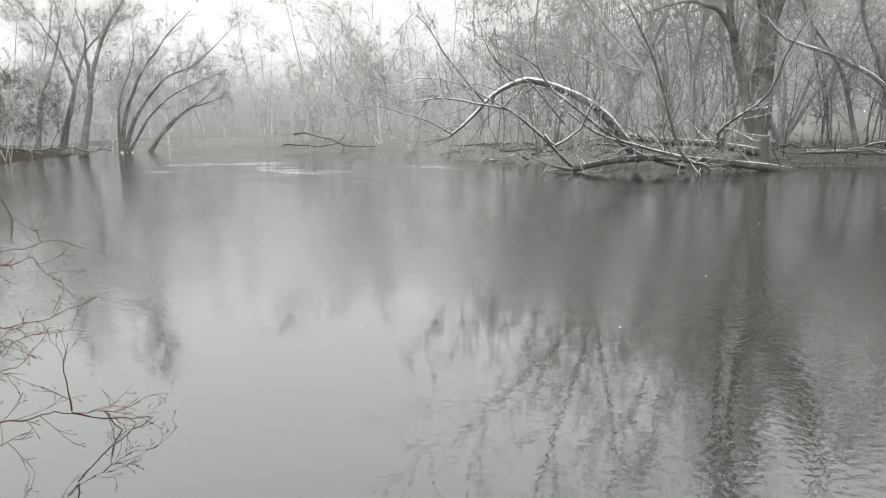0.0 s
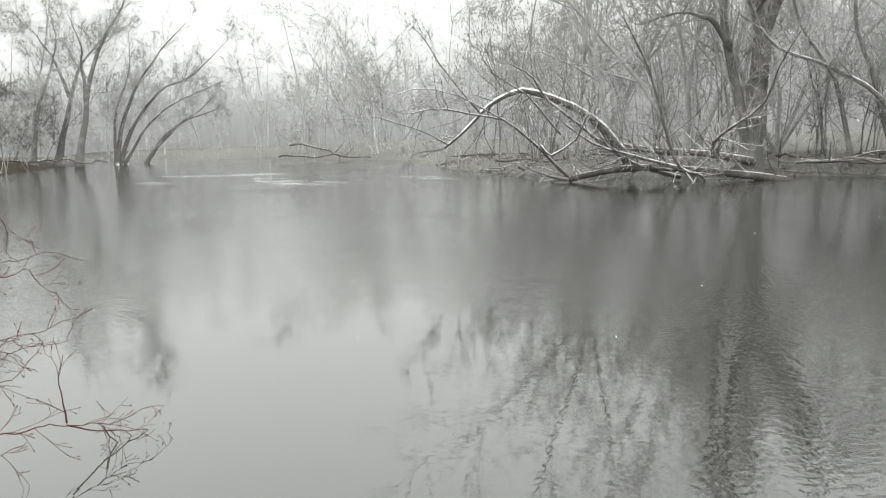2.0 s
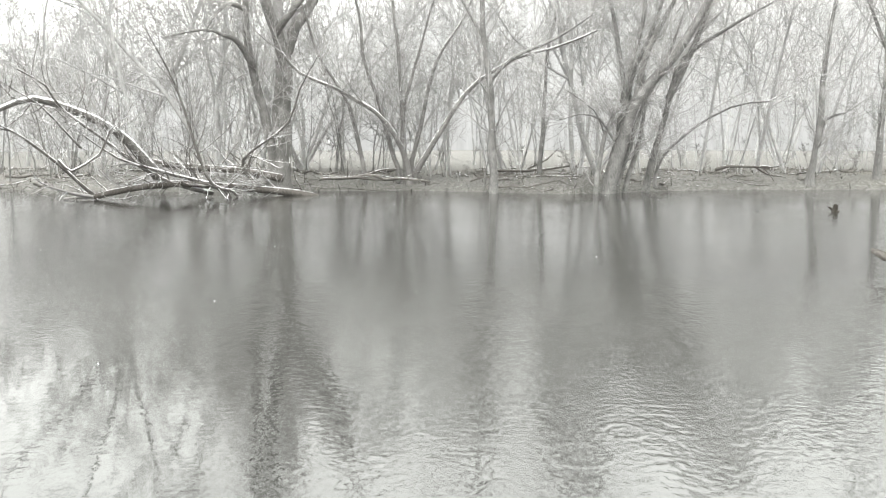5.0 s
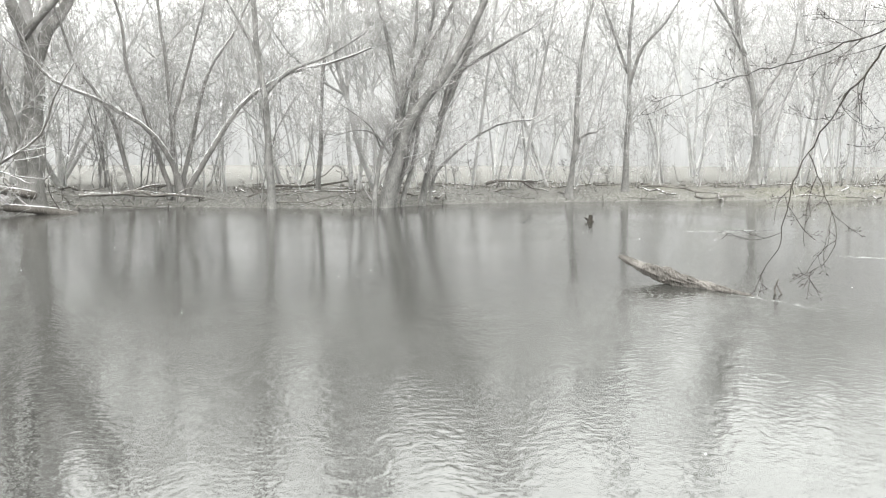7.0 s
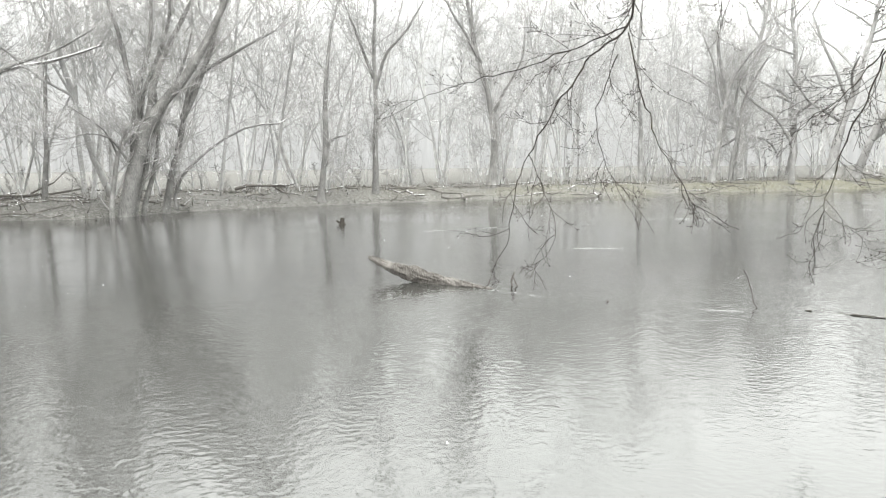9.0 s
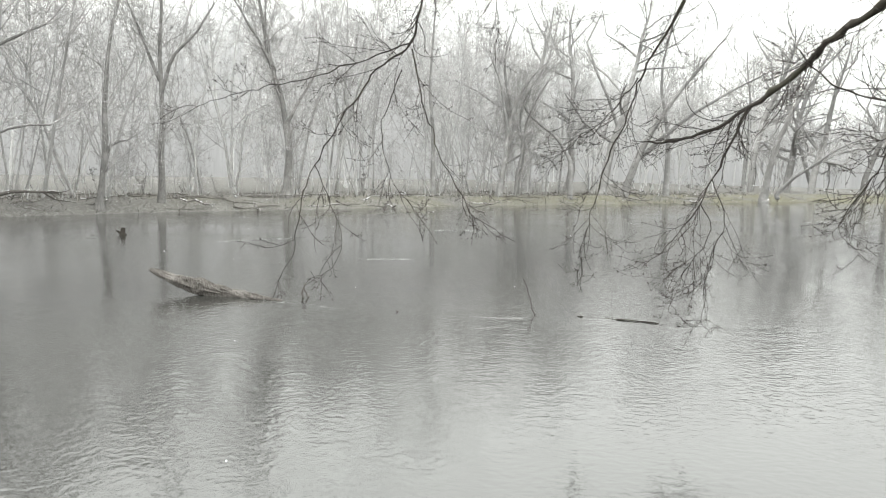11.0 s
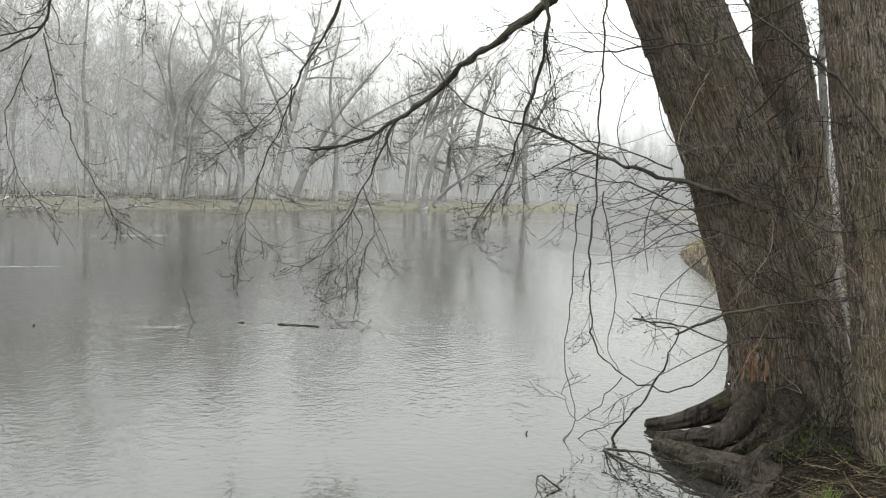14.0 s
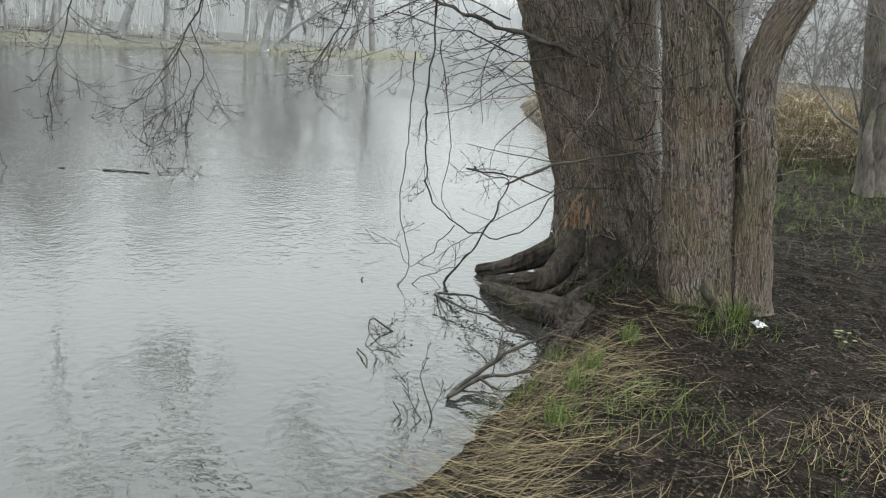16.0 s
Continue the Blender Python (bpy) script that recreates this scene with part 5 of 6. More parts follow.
def second_trunk():
    limbs = []
    add = limbs.append
    add((0.215, 0.185, (4.14, -3.6, 0.3), (4.18, -3.57, 0.62), (4.25, -3.52, 1.21), (4.34, -3.44, 1.93), (4.41, -3.38, 2.52), (4.46, -3.35, 2.92), (4.52, -3.29, 3.58)))

    tree = empty_thing("maple_tree", limbs[0][2], "upright shaggy-barked maple trunk standing on the bank", "tree")
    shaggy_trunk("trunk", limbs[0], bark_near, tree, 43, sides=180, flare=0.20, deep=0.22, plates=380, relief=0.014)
    upper_tree(tree, limbs, 162, 12.0)
    shaggy_trunk("root", (0.04, 0.012, (4.2, -3.55, 0.45), (4.07, -3.48, 0.47), (3.85, -3.5, 0.32), (3.68, -3.45, 0.27)), root_mat, tree, 57, sides=28, step=0.03, relief=0.008, flare=0.0, plates=0)
    limbs.clear()
    add = limbs.append
    add((0.0176, 0.0096, (3.95, -3.51, 1.47), (4.01, -3.44, 1.65), (4.04, -3.41, 1.89), (4.22, -3.19, 2.25), (4.34, -3.03, 2.48), (4.53, -2.76, 2.74), (4.59, -2.66, 2.91)))
    add((0.0144, 0.0096, (4.3, -3.43, 0.27), (4.4, -3.36, 0.7), (4.52, -3.23, 1.21), (4.64, -3.11, 1.65), (4.75, -2.99, 2.05)))
    add((0.0112, 0.008, (4.5, -3.35, 0.52), (4.59, -3.26, 0.91), (4.69, -3.17, 1.37), (4.76, -3.11, 1.85), (4.78, -3.12, 2.26)))
    add((0.0096, 0.008, (5.2, -2.36, 2.65), (4.93, -2.73, 2.69), (4.74, -2.92, 2.8), (4.48, -3.18, 2.94)))
    add((0.0096, 0.0064, (4.99, -2.96, 1.8), (4.7, -3.1, 1.67), (4.41, -3.22, 1.55), (4.08, -3.36, 1.61)))

    branches(tree, limbs, 65, vine_mat, twig_dark, (6, 0.5, 3, 0.22, 2, 0.05), 0.0022, droop=0.0, name="sucker", slim=0.65, wig=0.09)


def third_trunk():
    limbs = []
    add = limbs.append
    add((0.125, 0.072, (3.9, -3.8, 0.31), (3.95, -3.77, 0.73), (3.99, -3.75, 1.14), (4.05, -3.71, 1.6), (4.03, -3.75, 1.92), (3.97, -3.83, 2.15), (3.91, -3.91, 2.46), (3.85, -3.98, 2.87)))

    tree = empty_thing("crooked_tree", limbs[0][2], "thin crooked trunk with a knot beside the upright maple", "tree")
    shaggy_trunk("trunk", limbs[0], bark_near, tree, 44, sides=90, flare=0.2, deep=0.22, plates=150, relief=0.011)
    upper_tree(tree, limbs, 163, 8.0)
    # the dark swollen knot where a branch broke off
    k = np.array(limbs[0][4])
    knot = [tuple(k + v) for v in ((0.0, 0.0, 0.03), (-0.04, -0.08, 0.0), (-0.06, -0.115, -0.03), (-0.066, -0.128, -0.06))]
    shaggy_trunk("knot", (0.075, 0.022, *knot), root_mat, tree, 45, sides=40, step=0.012, relief=0.012, flare=0.0, plates=0)


def hanging_vine():
    limbs = []
    add = limbs.append
    add((0.0075, 0.006, (5.29, -2.14, 3.17), (5.3, -2.14, 2.42), (5.31, -2.15, 1.8), (5.33, -2.14, 1.2), (5.31, -2.19, 0.75), (5.26, -2.34, 0.55), (5.17, -2.55, 0.44), (5.07, -2.74, 0.47), (5.01, -2.86, 0.59), (4.96, -2.97, 0.78), (4.86, -3.14, 0.85), (4.76, -3.3, 0.85)))
    add((0.0048, 0.0036, (5.43, -2.07, 1.64), (5.45, -2.07, 1.03), (5.48, -2.06, 0.56), (5.46, -2.16, 0.15), (5.52, -2.05, -0.05), (5.55, -2.03, -0.11)))
    add((0.0048, 0.0032, (5.28, -2.19, 1.73), (5.24, -2.27, 1.21), (5.23, -2.29, 0.91), (5.24, -2.26, 0.69), (5.2, -2.35, 0.54)))

    vine = empty_thing("hanging_vine", limbs[0][2], "long bare vine looping down to the water", "vine")
    branches(vine, limbs, 66, vine_mat, twig_dark, (1.2, 0.35, 3, 0.16, 2, 0.07), 0.002, name="strand")


def water_snags():
    limbs = []
    add = limbs.append
    add((0.013, 0.01, (3.64, -1.7, 0.01), (3.74, -1.86, 0.06), (3.82, -2.05, 0.12), (3.87, -2.3, 0.2), (3.91, -2.54, 0.25)))
    add((0.012, 0.008, (3.64, -1.7, 0.02), (3.65, -1.87, 0.09), (3.62, -2.08, 0.12), (3.6, -2.28, 0.18)))
    add((0.01, 0.007, (5.06, -2.2, 0.07), (4.75, -2.31, 0.06), (4.42, -2.43, 0.05), (4.12, -2.49, 0.09)))
    add((0.008, 0.004, (3.62, -1.86, 0.11), (3.49, -1.92, 0.1), (3.38, -1.98, 0.15)))
    add((0.010, 0.006, (5.28, -2.3, 0.0), (4.92, -2.4, 0.09), (4.64, -2.52, 0.13), (4.4, -2.66, 0.2)))
    add((0.008, 0.004, (5.26, -2.3, 0.01), (5.0, -2.22, 0.02), (4.72, -2.16, 0.0)))
    add((0.006, 0.003, (4.6, -1.78, -0.02), (4.64, -1.64, 0.07), (4.47, -1.56, 0.04), (4.2, -1.66, -0.01)))

    snag = empty_thing("fallen_branch", limbs[0][2], "dark wet branches reaching from the bank into the water", "branch")
    branches(snag, limbs, 67, vine_mat, twig_dark, (6, 0.28, 3, 0.14, 2, 0.06), 0.0022, name="branch")


def bank_sprig():
    limbs = []
    add = limbs.append
    add((0.007, 0.003, (3.4, -1.62, -0.24), (3.45, -1.56, -0.05), (3.51, -1.49, 0.22)))
    add((0.007, 0.003, (3.36, -1.59, -0.21), (3.46, -1.48, -0.1), (3.56, -1.38, 0.06)))
    add((0.006, 0.003, (3.37, -1.57, -0.23), (3.46, -1.42, -0.25), (3.58, -1.15, -0.29), (3.65, -1, -0.26), (3.71, -0.88, -0.15)))
    add((0.006, 0.003, (3.36, -1.59, -0.21), (3.42, -1.57, -0.12), (3.54, -1.42, 0.13)))

    sprig = empty_thing("shrub", limbs[0][2], "small bare dark shrub at the water's edge", "shrub")
    branches(sprig, limbs, 68, vine_mat, twig_dark, (5, 0.18, 3, 0.09, 2, 0.05), 0.0018, name="stem")


def left_shrub():
    limbs = []
    add = limbs.append
    add((0.008, 0.002, (-1.9, 3.37, 0.54), (-1.86, 3.54, 0.51), (-1.78, 3.72, 0.48), (-1.73, 3.88, 0.43), (-1.61, 4.06, 0.37), (-1.47, 4.25, 0.37)))
    add((0.005, 0.002, (-1.74, 3.92, 0.41), (-1.67, 4.06, 0.34), (-1.57, 4.21, 0.26), (-1.43, 4.37, 0.22)))
    add((0.005, 0.002, (-1.74, 3.92, 0.42), (-1.75, 3.91, 0.61), (-1.73, 3.92, 0.74)))
    add((0.006, 0.002, (-1.97, 3.57, 0.92), (-1.93, 3.73, 0.87), (-1.87, 3.91, 0.85), (-1.82, 4.07, 0.85), (-1.7, 4.26, 0.9)))
    add((0.006, 0.002, (-2.05, 3.75, 1.18), (-2.01, 3.95, 1.17), (-1.98, 4.13, 1.16), (-1.94, 4.32, 1.16), (-1.84, 4.53, 1.09)))
    add((0.006, 0.002, (-2.04, 3.76, 1.08), (-1.95, 3.92, 1.11), (-1.91, 4.05, 1.11), (-1.87, 4.19, 0.97), (-1.83, 4.32, 0.87)))
    add((0.006, 0.002, (-1.98, 3.56, 0.77), (-1.94, 3.74, 0.79), (-1.88, 3.92, 0.77), (-1.8, 4.11, 0.77)))
    add((0.006, 0.002, (-1.94, 3.47, 0.66), (-1.9, 3.65, 0.69), (-1.88, 3.81, 0.69), (-1.86, 3.97, 0.75)))
    add((0.006, 0.002, (-2.13, 3.93, 1.39), (-2.06, 4.09, 1.4), (-2.08, 4.19, 1.2), (-2.09, 4.3, 1.12)))
    add((0.006, 0.002, (-1.91, 3.37, 0.46), (-1.86, 3.52, 0.42), (-1.8, 3.66, 0.42)))
    add((0.004, 0.002, (-1.64, 4.07, 0.35), (-1.58, 4.15, 0.21), (-1.48, 4.24, 0.15)))

    red = bark("red_twigs", (0.045, 0.016, 0.015), (0.115, 0.046, 0.042), bump=0, rough=0.6)
    eye, rooted = np.array((0.0, 0.3155, 1.7)), []
    rng = np.random.default_rng(70)
    for r0, r1, *pts in limbs:
        pts = [tuple(eye + (np.array(p) - eye) * 1.165) for p in pts]
        if pts[0][0] < -2.1:
            pts = [(-2.8 + rng.normal(0, 0.08), 2.75 + rng.normal(0, 0.08), 0.1), (-2.55, 3.2, 0.12 + pts[0][2] * 0.5), *pts]
        rooted.append((r0, r1, *pts))
    limbs = rooted
    shrub = empty_thing("shrub", (-2.8, 2.75, 0.1), "bare reddish shrub with fine twigs over the water", "shrub")
    branches(shrub, limbs, 69, red, red, (7, 0.3, 2, 0.12, 1, 0.04), 0.0015, name="stem", slim=1.1, wig=0.04)


def tangle(name, seeds, count, reach, label, seed, mat, away, rmin=0.0019, fork=3, climb=0.15):
    """Thin crooked shoots in a tangle round a stem: seeds are (foot, top, radius)."""
    rng = np.random.default_rng(seed)
    (x0, y0, z0), (x1, y1, z1), r = seeds
    f = rng.random(count)
    a = away + rng.normal(0, 0.9, count)
    p = np.stack([x0 + (x1 - x0) * f + r * np.cos(a), y0 + (y1 - y0) * f + r * np.sin(a), z0 + (z1 - z0) * f], -1)
    d = np.stack([np.cos(a), np.sin(a), rng.normal(climb, 0.5, count)], -1)
    L = (reach * rng.uniform(0.4, 1.2, count))[:, None]
    bow = rng.normal(0, 0.12, d.shape)
    pts = [p]
    for k in range(9):
        d = d + rng.normal(0, 0.16, d.shape) + bow
        d /= np.linalg.norm(d, axis=1, keepdims=True)
        pts.append(pts[-1] + d * L / 9)
    P = np.stack(pts, 1)
    P[..., 2] = np.maximum(P[..., 2], height(P[..., 0], P[..., 1]) + 0.02)
    R = np.tile(np.linspace(2.2, 0.9, 10) * rmin, (count, 1))
    b = sprout(P, R, fork, reach * 0.4, rng, spread=0.7, up=0.05, n=6, rmin=rmin, wig=0.16, curl=0.1)
    thing = mesh_object(name, *bundle([(P, R), b], 3), mat)
    return tagged(thing, label, "twigs", kind="stuff")


pale_twig = bark("pale_brown_twigs", (0.07, 0.055, 0.044), (0.20, 0.165, 0.135), bump=0, rough=0.7)
second_trunk()
third_trunk()
tangle("shoots", ((5.18, -3.55, 0.5), (5.4, -3.0, 2.7), 0.36), 36, 0.9, "thin tangled shoots growing from the leaning trunk", 81, pale_twig, 2.75)
tangle("shoots", ((5.18, -3.7, 0.35), (5.4, -3.4, 2.0), 0.36), 46, 0.6, "pale dry shoots in the gap between two trunks", 82, pale_twig, 3.6, climb=1.2)
tangle("shoots", ((4.16, -3.58, 0.4), (4.4, -3.38, 2.4), 0.20), 60, 0.45, "thin crooked shoots along the upright trunk", 83, pale_twig, 2.6, climb=1.6)
tangle("shoots", ((5.1, -3.5, 0.9), (5.4, -3.0, 2.9), 0.34), 34, 1.15, "dark bare shoots crossing the leaning trunk", 85, vine_mat, 2.5, rmin=0.0024)
tangle("brambles", ((4.55, -3.3, 0.33), (4.85, -3.75, 0.35), 0.2), 90, 0.45, "dark tangled shoots round the trunks' feet", 84, twig_dark, 2.4, fork=4)
hanging_vine()
water_snags()
bank_sprig()
left_shrub()


brush_twig = bark("brush_twigs", (0.06, 0.053, 0.048), (0.15, 0.135, 0.125), bump=0)


def right_trees():
    limbs = []
    add = limbs.append
    add((0.26, 0.16, (7.43, -9.14, 0.44), (7.55, -9.05, 1.34), (7.66, -8.95, 2.28), (7.72, -8.9, 3.06), (7.87, -8.77, 4.25)))
    add((0.1, 0.04, (7.31, -8.85, 0.53), (7.4, -8.78, 0.93), (7.41, -8.77, 1.34)))

    tree_from("maple_tree", limbs, "grey trunk beside the path behind the dry weeds", bark("path_bark", (0.045, 0.038, 0.032), (0.15, 0.132, 0.115), moss=0.4), brush_twig, 71, twig=(2, 1.8, 4, 0.9, 4, 0.4), rmin=0.006, sides=16)
    limbs.clear()
    add((0.048, 0.032, (6.94, -5.39, 0.64), (7.05, -5.25, 1.51), (7.14, -5.14, 2.6), (7.16, -5.1, 3.35), (7.23, -5.01, 4)))
    add((0.024, 0.016, (7.04, -5.27, 1.4), (7.16, -5.11, 2.33), (7.25, -4.99, 3.03)))

    tree_from("slender_tree", limbs, "thin grey stem behind the maple trunks", bark_maple, brush_twig, 72, twig=(3, 1.0, 4, 0.5, 4, 0.25), rmin=0.004)
    limbs.clear()
    add((0.06, 0.042, (6.01, -5.4, 1.48), (6.1, -5.3, 2.05), (6.14, -5.26, 2.77), (6.17, -5.22, 3.48), (6.21, -5.17, 4.05)))
    add((0.048, 0.03, (6.11, -5.3, 1.91), (6.04, -5.36, 2.39), (6, -5.41, 2.77), (5.9, -5.52, 3.18)))

    tree_from("forked_tree", limbs, "forked grey stem behind the maple trunks", bark_maple, brush_twig, 73, twig=(3, 1.0, 4, 0.5, 4, 0.25), rmin=0.004)


right_trees()

# ---- driftwood in the river ----
drift_mat = bark("driftwood", (0.035, 0.031, 0.027), (0.17, 0.158, 0.147), snow=0.0, grain=14, bump=1.0)


def drift_log():
    limbs = []
    add = limbs.append
    add((0.1, 0.1, (10.71, 6.26, 0.3), (10.6, 5.89, 0.21), (10.54, 5.41, 0.1), (10.5, 4.87, 0.01), (10.4, 4.4, -0.03), (10.31, 3.87, -0.05)))

    log = empty_thing("driftwood_log", limbs[0][4], "weathered grey log rising from the river at one end", "log")
    c = smooth_path(limbs[0][2:], 0.04, np.random.default_rng(5), 0.0)
    n, sides = len(c), 26
    s = np.linspace(0, 1, n)
    rad = 0.026 + 0.056 * np.clip(s / 0.30, 0, 1) ** 0.8 - 0.055 * np.clip((s - 0.45) / 0.55, 0, 1)
    u, v = np.meshgrid(np.arange(sides) / sides, s * 2.0, indexing="xy")
    rough = 1 + 0.42 * lattice(u * 7, v * 3, 5, 7) + 0.5 * np.abs(lattice(u * 13, v * 7, 6, 13)) + 0.15 * lattice(u * 26, v * 20, 7, 26)
    T = np.gradient(c, axis=0)
    T /= np.linalg.norm(T, axis=1, keepdims=True)
    A = np.cross(T, np.tile((0.0, 0.0, 1.0), (n, 1)))
    A /= np.linalg.norm(A, axis=1, keepdims=True)
    B = np.cross(T, A)
    th = np.arange(sides) * 2 * np.pi / sides
    ring = A[:, None] * np.cos(th)[None, :, None] + B[:, None] * np.sin(th)[None, :, None]
    verts = c[:, None] + ring * (rad[:, None] * rough)[..., None]
    ids = np.arange(n * sides).reshape(n, sides)
    nxt = np.roll(ids, -1, 1)
    quads = np.stack([ids[:-1], nxt[:-1], nxt[1:], ids[1:]], -1).reshape(-1, 4)
    put_under(mesh_object("log_body", verts.reshape(-1, 3), quads, drift_mat, smooth=False), log)


def drift_bit(name, limbs, label, category, mat, sides=8):
    thing = empty_thing(name, limbs[0][2], label, category)
    for k, l in enumerate(limbs):
        P, R = stem(*l, step=0.04, wobble=0.008, rng=np.random.default_rng(80 + k))
        low = P[:, :1] - (P[:, 1:2] - P[:, :1]) * 1.5
        put_under(mesh_object("stick" if k else "stem", *bundle([(np.concatenate([low, P], 1), np.concatenate([R[:, :1], R], 1))], sides), mat), thing)


def drift_bits():
    limbs = []
    add = limbs.append
    add((0.018, 0.01, (10.7, 3.98, -0.06), (10.69, 4, 0.07), (10.71, 3.96, 0.2)))
    add((0.014, 0.008, (10.73, 3.88, -0.06), (10.72, 3.93, 0.03), (10.7, 3.97, 0.11)))

    drift_bit("broken_snag", limbs, "small forked snag sticking out of the river", "snag", drift_mat)
    limbs.clear()
    add((0.085, 0.055, (19.53, 12.34, -0.1), (19.54, 12.33, 0.04), (19.55, 12.31, 0.19)))
    add((0.045, 0.02, (19.55, 12.31, 0.02), (19.5, 12.39, 0.07), (19.46, 12.45, 0.11)))

    drift_bit("broken_snag", limbs, "dark broken stub of a sunken tree in midstream", "snag", vine_mat, 12)
    limbs.clear()
    add((0.012, 0.008, (9.91, 2.48, -0.06), (9.91, 2.46, -0.01), (9.91, 2.48, 0.02)))

    drift_bit("twig", limbs, "small hooked twig showing above the water", "twig", vine_mat)
    limbs.clear()
    add((0.0036, 0.0048, (10.17, 0.92, 0.39), (10.17, 0.83, 0.11), (10.18, 0.77, -0.04)))
    add((0.0048, 0.0036, (10.18, 0.7, -0.05), (10.18, 0.68, 0.01)))

    drift_bit("twig", limbs, "thin bent twig leaning out of the river", "twig", vine_mat)
    limbs.clear()
    add((0.006, 0.007, (10.2, 0.31, -0.01), (10.1, -0.13, 0), (9.98, -0.56, 0.01), (9.87, -0.74, -0.01)))

    drift_bit("floating_branch", limbs, "thin wet branch lying along the water surface", "branch", vine_mat)
    limbs.clear()
    add((0.0045, 0.003, (4.27, -1.45, 0.02), (4.12, -1.43, -0), (3.99, -1.35, -0.08)))

    drift_bit("twig", limbs, "short dark twig standing in the shallows", "twig", vine_mat)


drift_log()
drift_bits()


bark_log = bark("log_bark", (0.06, 0.055, 0.05), (0.16, 0.15, 0.14), snow=0.12)


def bank_logs():
    for k, l in enumerate(fallen_logs()):
        thing = empty_thing("fallen_log", l[2], "snow-dusted log lying on the far bank", "log", "logs on the far bank")
        rng = np.random.default_rng(90 + k)
        P, R = stem(*l, step=0.4, wobble=0.12, rng=rng)
        P[..., 2] = np.maximum(P[..., 2], height(P[..., 0], P[..., 1]) + 0.02)
        put_under(mesh_object("log_body", *bundle([(P, R * 0.7)], 10), bark_log), thing)
        for _ in range(3):
            put_under(mesh_object("branch_stub", *bundle([sprout(P, R, 1, 1.6, rng, n=6, rmin=0.014)], 4), bark_log), thing)


def fallen_logs():
    limbs = []
    add = limbs.append
    add((0.105, 0.06, (12.2, 27.53, 0.53), (13.47, 26.82, 0.46), (14.52, 26.16, 0.46), (15.46, 25.49, 0.49)))

    add((0.0975, 0.05, (20.2, 27.73, 0.63), (21.47, 26.76, 0.67), (23.17, 25.3, 0.69)))

    add((0.12, 0.06, (26.12, 21.48, 0.74), (26.7, 20.75, 0.82), (27.32, 19.92, 0.73)))

    add((0.09, 0.04, (11.51, 29.12, 0.86), (9.91, 29.7, 0.75), (8.12, 30.24, 0.9)))

    add((0.075, 0.04, (11.94, 27.29, 0.47), (12.57, 27.01, 0.55), (13.53, 26.55, 0.52)))

    add((0.12, 0.04, (-10.95, 61.34, 1.16), (-9.21, 60.95, 1.05), (-7.09, 60.57, 0.35), (-5.8, 60.03, 0.09)))

    add((0.105, 0.05, (-11.42, 59.22, 0.39), (-8.23, 59.75, 0.35), (-4.97, 60.11, 0.23)))

    add((0.105, 0.05, (-28.5, 53.11, 0.77), (-27.07, 54.61, 0.55), (-25.81, 55.95, 0.63), (-23.12, 57.84, 0.28)))

    return limbs


bank_logs()

# ---- ground cover on the near bank ----
def blades(bases, heading, rise, length, width, rng, bend=0.6, n=5):
    """Flat tapering blades as one mesh: bases (m, 3), heading in radians, rise 0 lying to 1 upright."""
    m = len(bases)
    d = np.stack([np.cos(heading) * (1 - rise), np.sin(heading) * (1 - rise), rise + 0.05], -1)
    d /= np.linalg.norm(d, axis=1, keepdims=True)
    side = np.stack([-np.sin(heading), np.cos(heading), rng.normal(0, 0.3, m)], -1)
    side /= np.linalg.norm(side, axis=1, keepdims=True)
    pts, p = [], bases.copy()
    bow = rng.normal(0, 0.07, (m, 3)) * (1, 1, 0.2)
    for k in range(n):
        w = width * (1 - (k / (n - 1)) ** 2 * 0.92)
        pts += [p - side * w[:, None], p + side * w[:, None]]
        p = p + d * (length / (n - 1))[:, None]
        d = d + np.stack([np.zeros(m), np.zeros(m), -bend * rng.uniform(0.3, 1, m) * rise], -1) / n + rng.normal(0, 0.06, (m, 3)) + bow
        d /= np.linalg.norm(d, axis=1, keepdims=True)
    V = np.stack(pts, 1)
    g = height(V[..., 0], V[..., 1]) + 0.006
    V[..., 2] = np.where(shore_distance(V[..., 0], V[..., 1]) > 0.02, np.maximum(V[..., 2], g), np.maximum(V[..., 2], 0.012))
    base = (np.arange(m) * 2 * n)[:, None, None]
    quad = np.array([(2 * k, 2 * k + 1, 2 * k + 3, 2 * k + 2) for k in range(n - 1)])
    return V.reshape(-1, 3), (base + quad[None]).reshape(-1, 4)


def plant_material(name, a, b, rough=0.7):
    m, n, l, p = material(name)
    info = n.new("ShaderNodeNewGeometry")
    c = ramp(n, l, info.outputs["Random Per Island"], [(0.0, a), (1.0, b)])
    c = mix(n, l, math_node(n, l, "MULTIPLY", noise_tex(n, l, info.outputs["Position"], 40, 3, 0.6), 0.5), c, tuple(v * 0.5 for v in a))
    l.new(c, p.inputs["Base Color"])
    p.inputs["Roughness"].default_value = rough
    p.inputs["Specular IOR Level"].default_value = 0.15
    return m


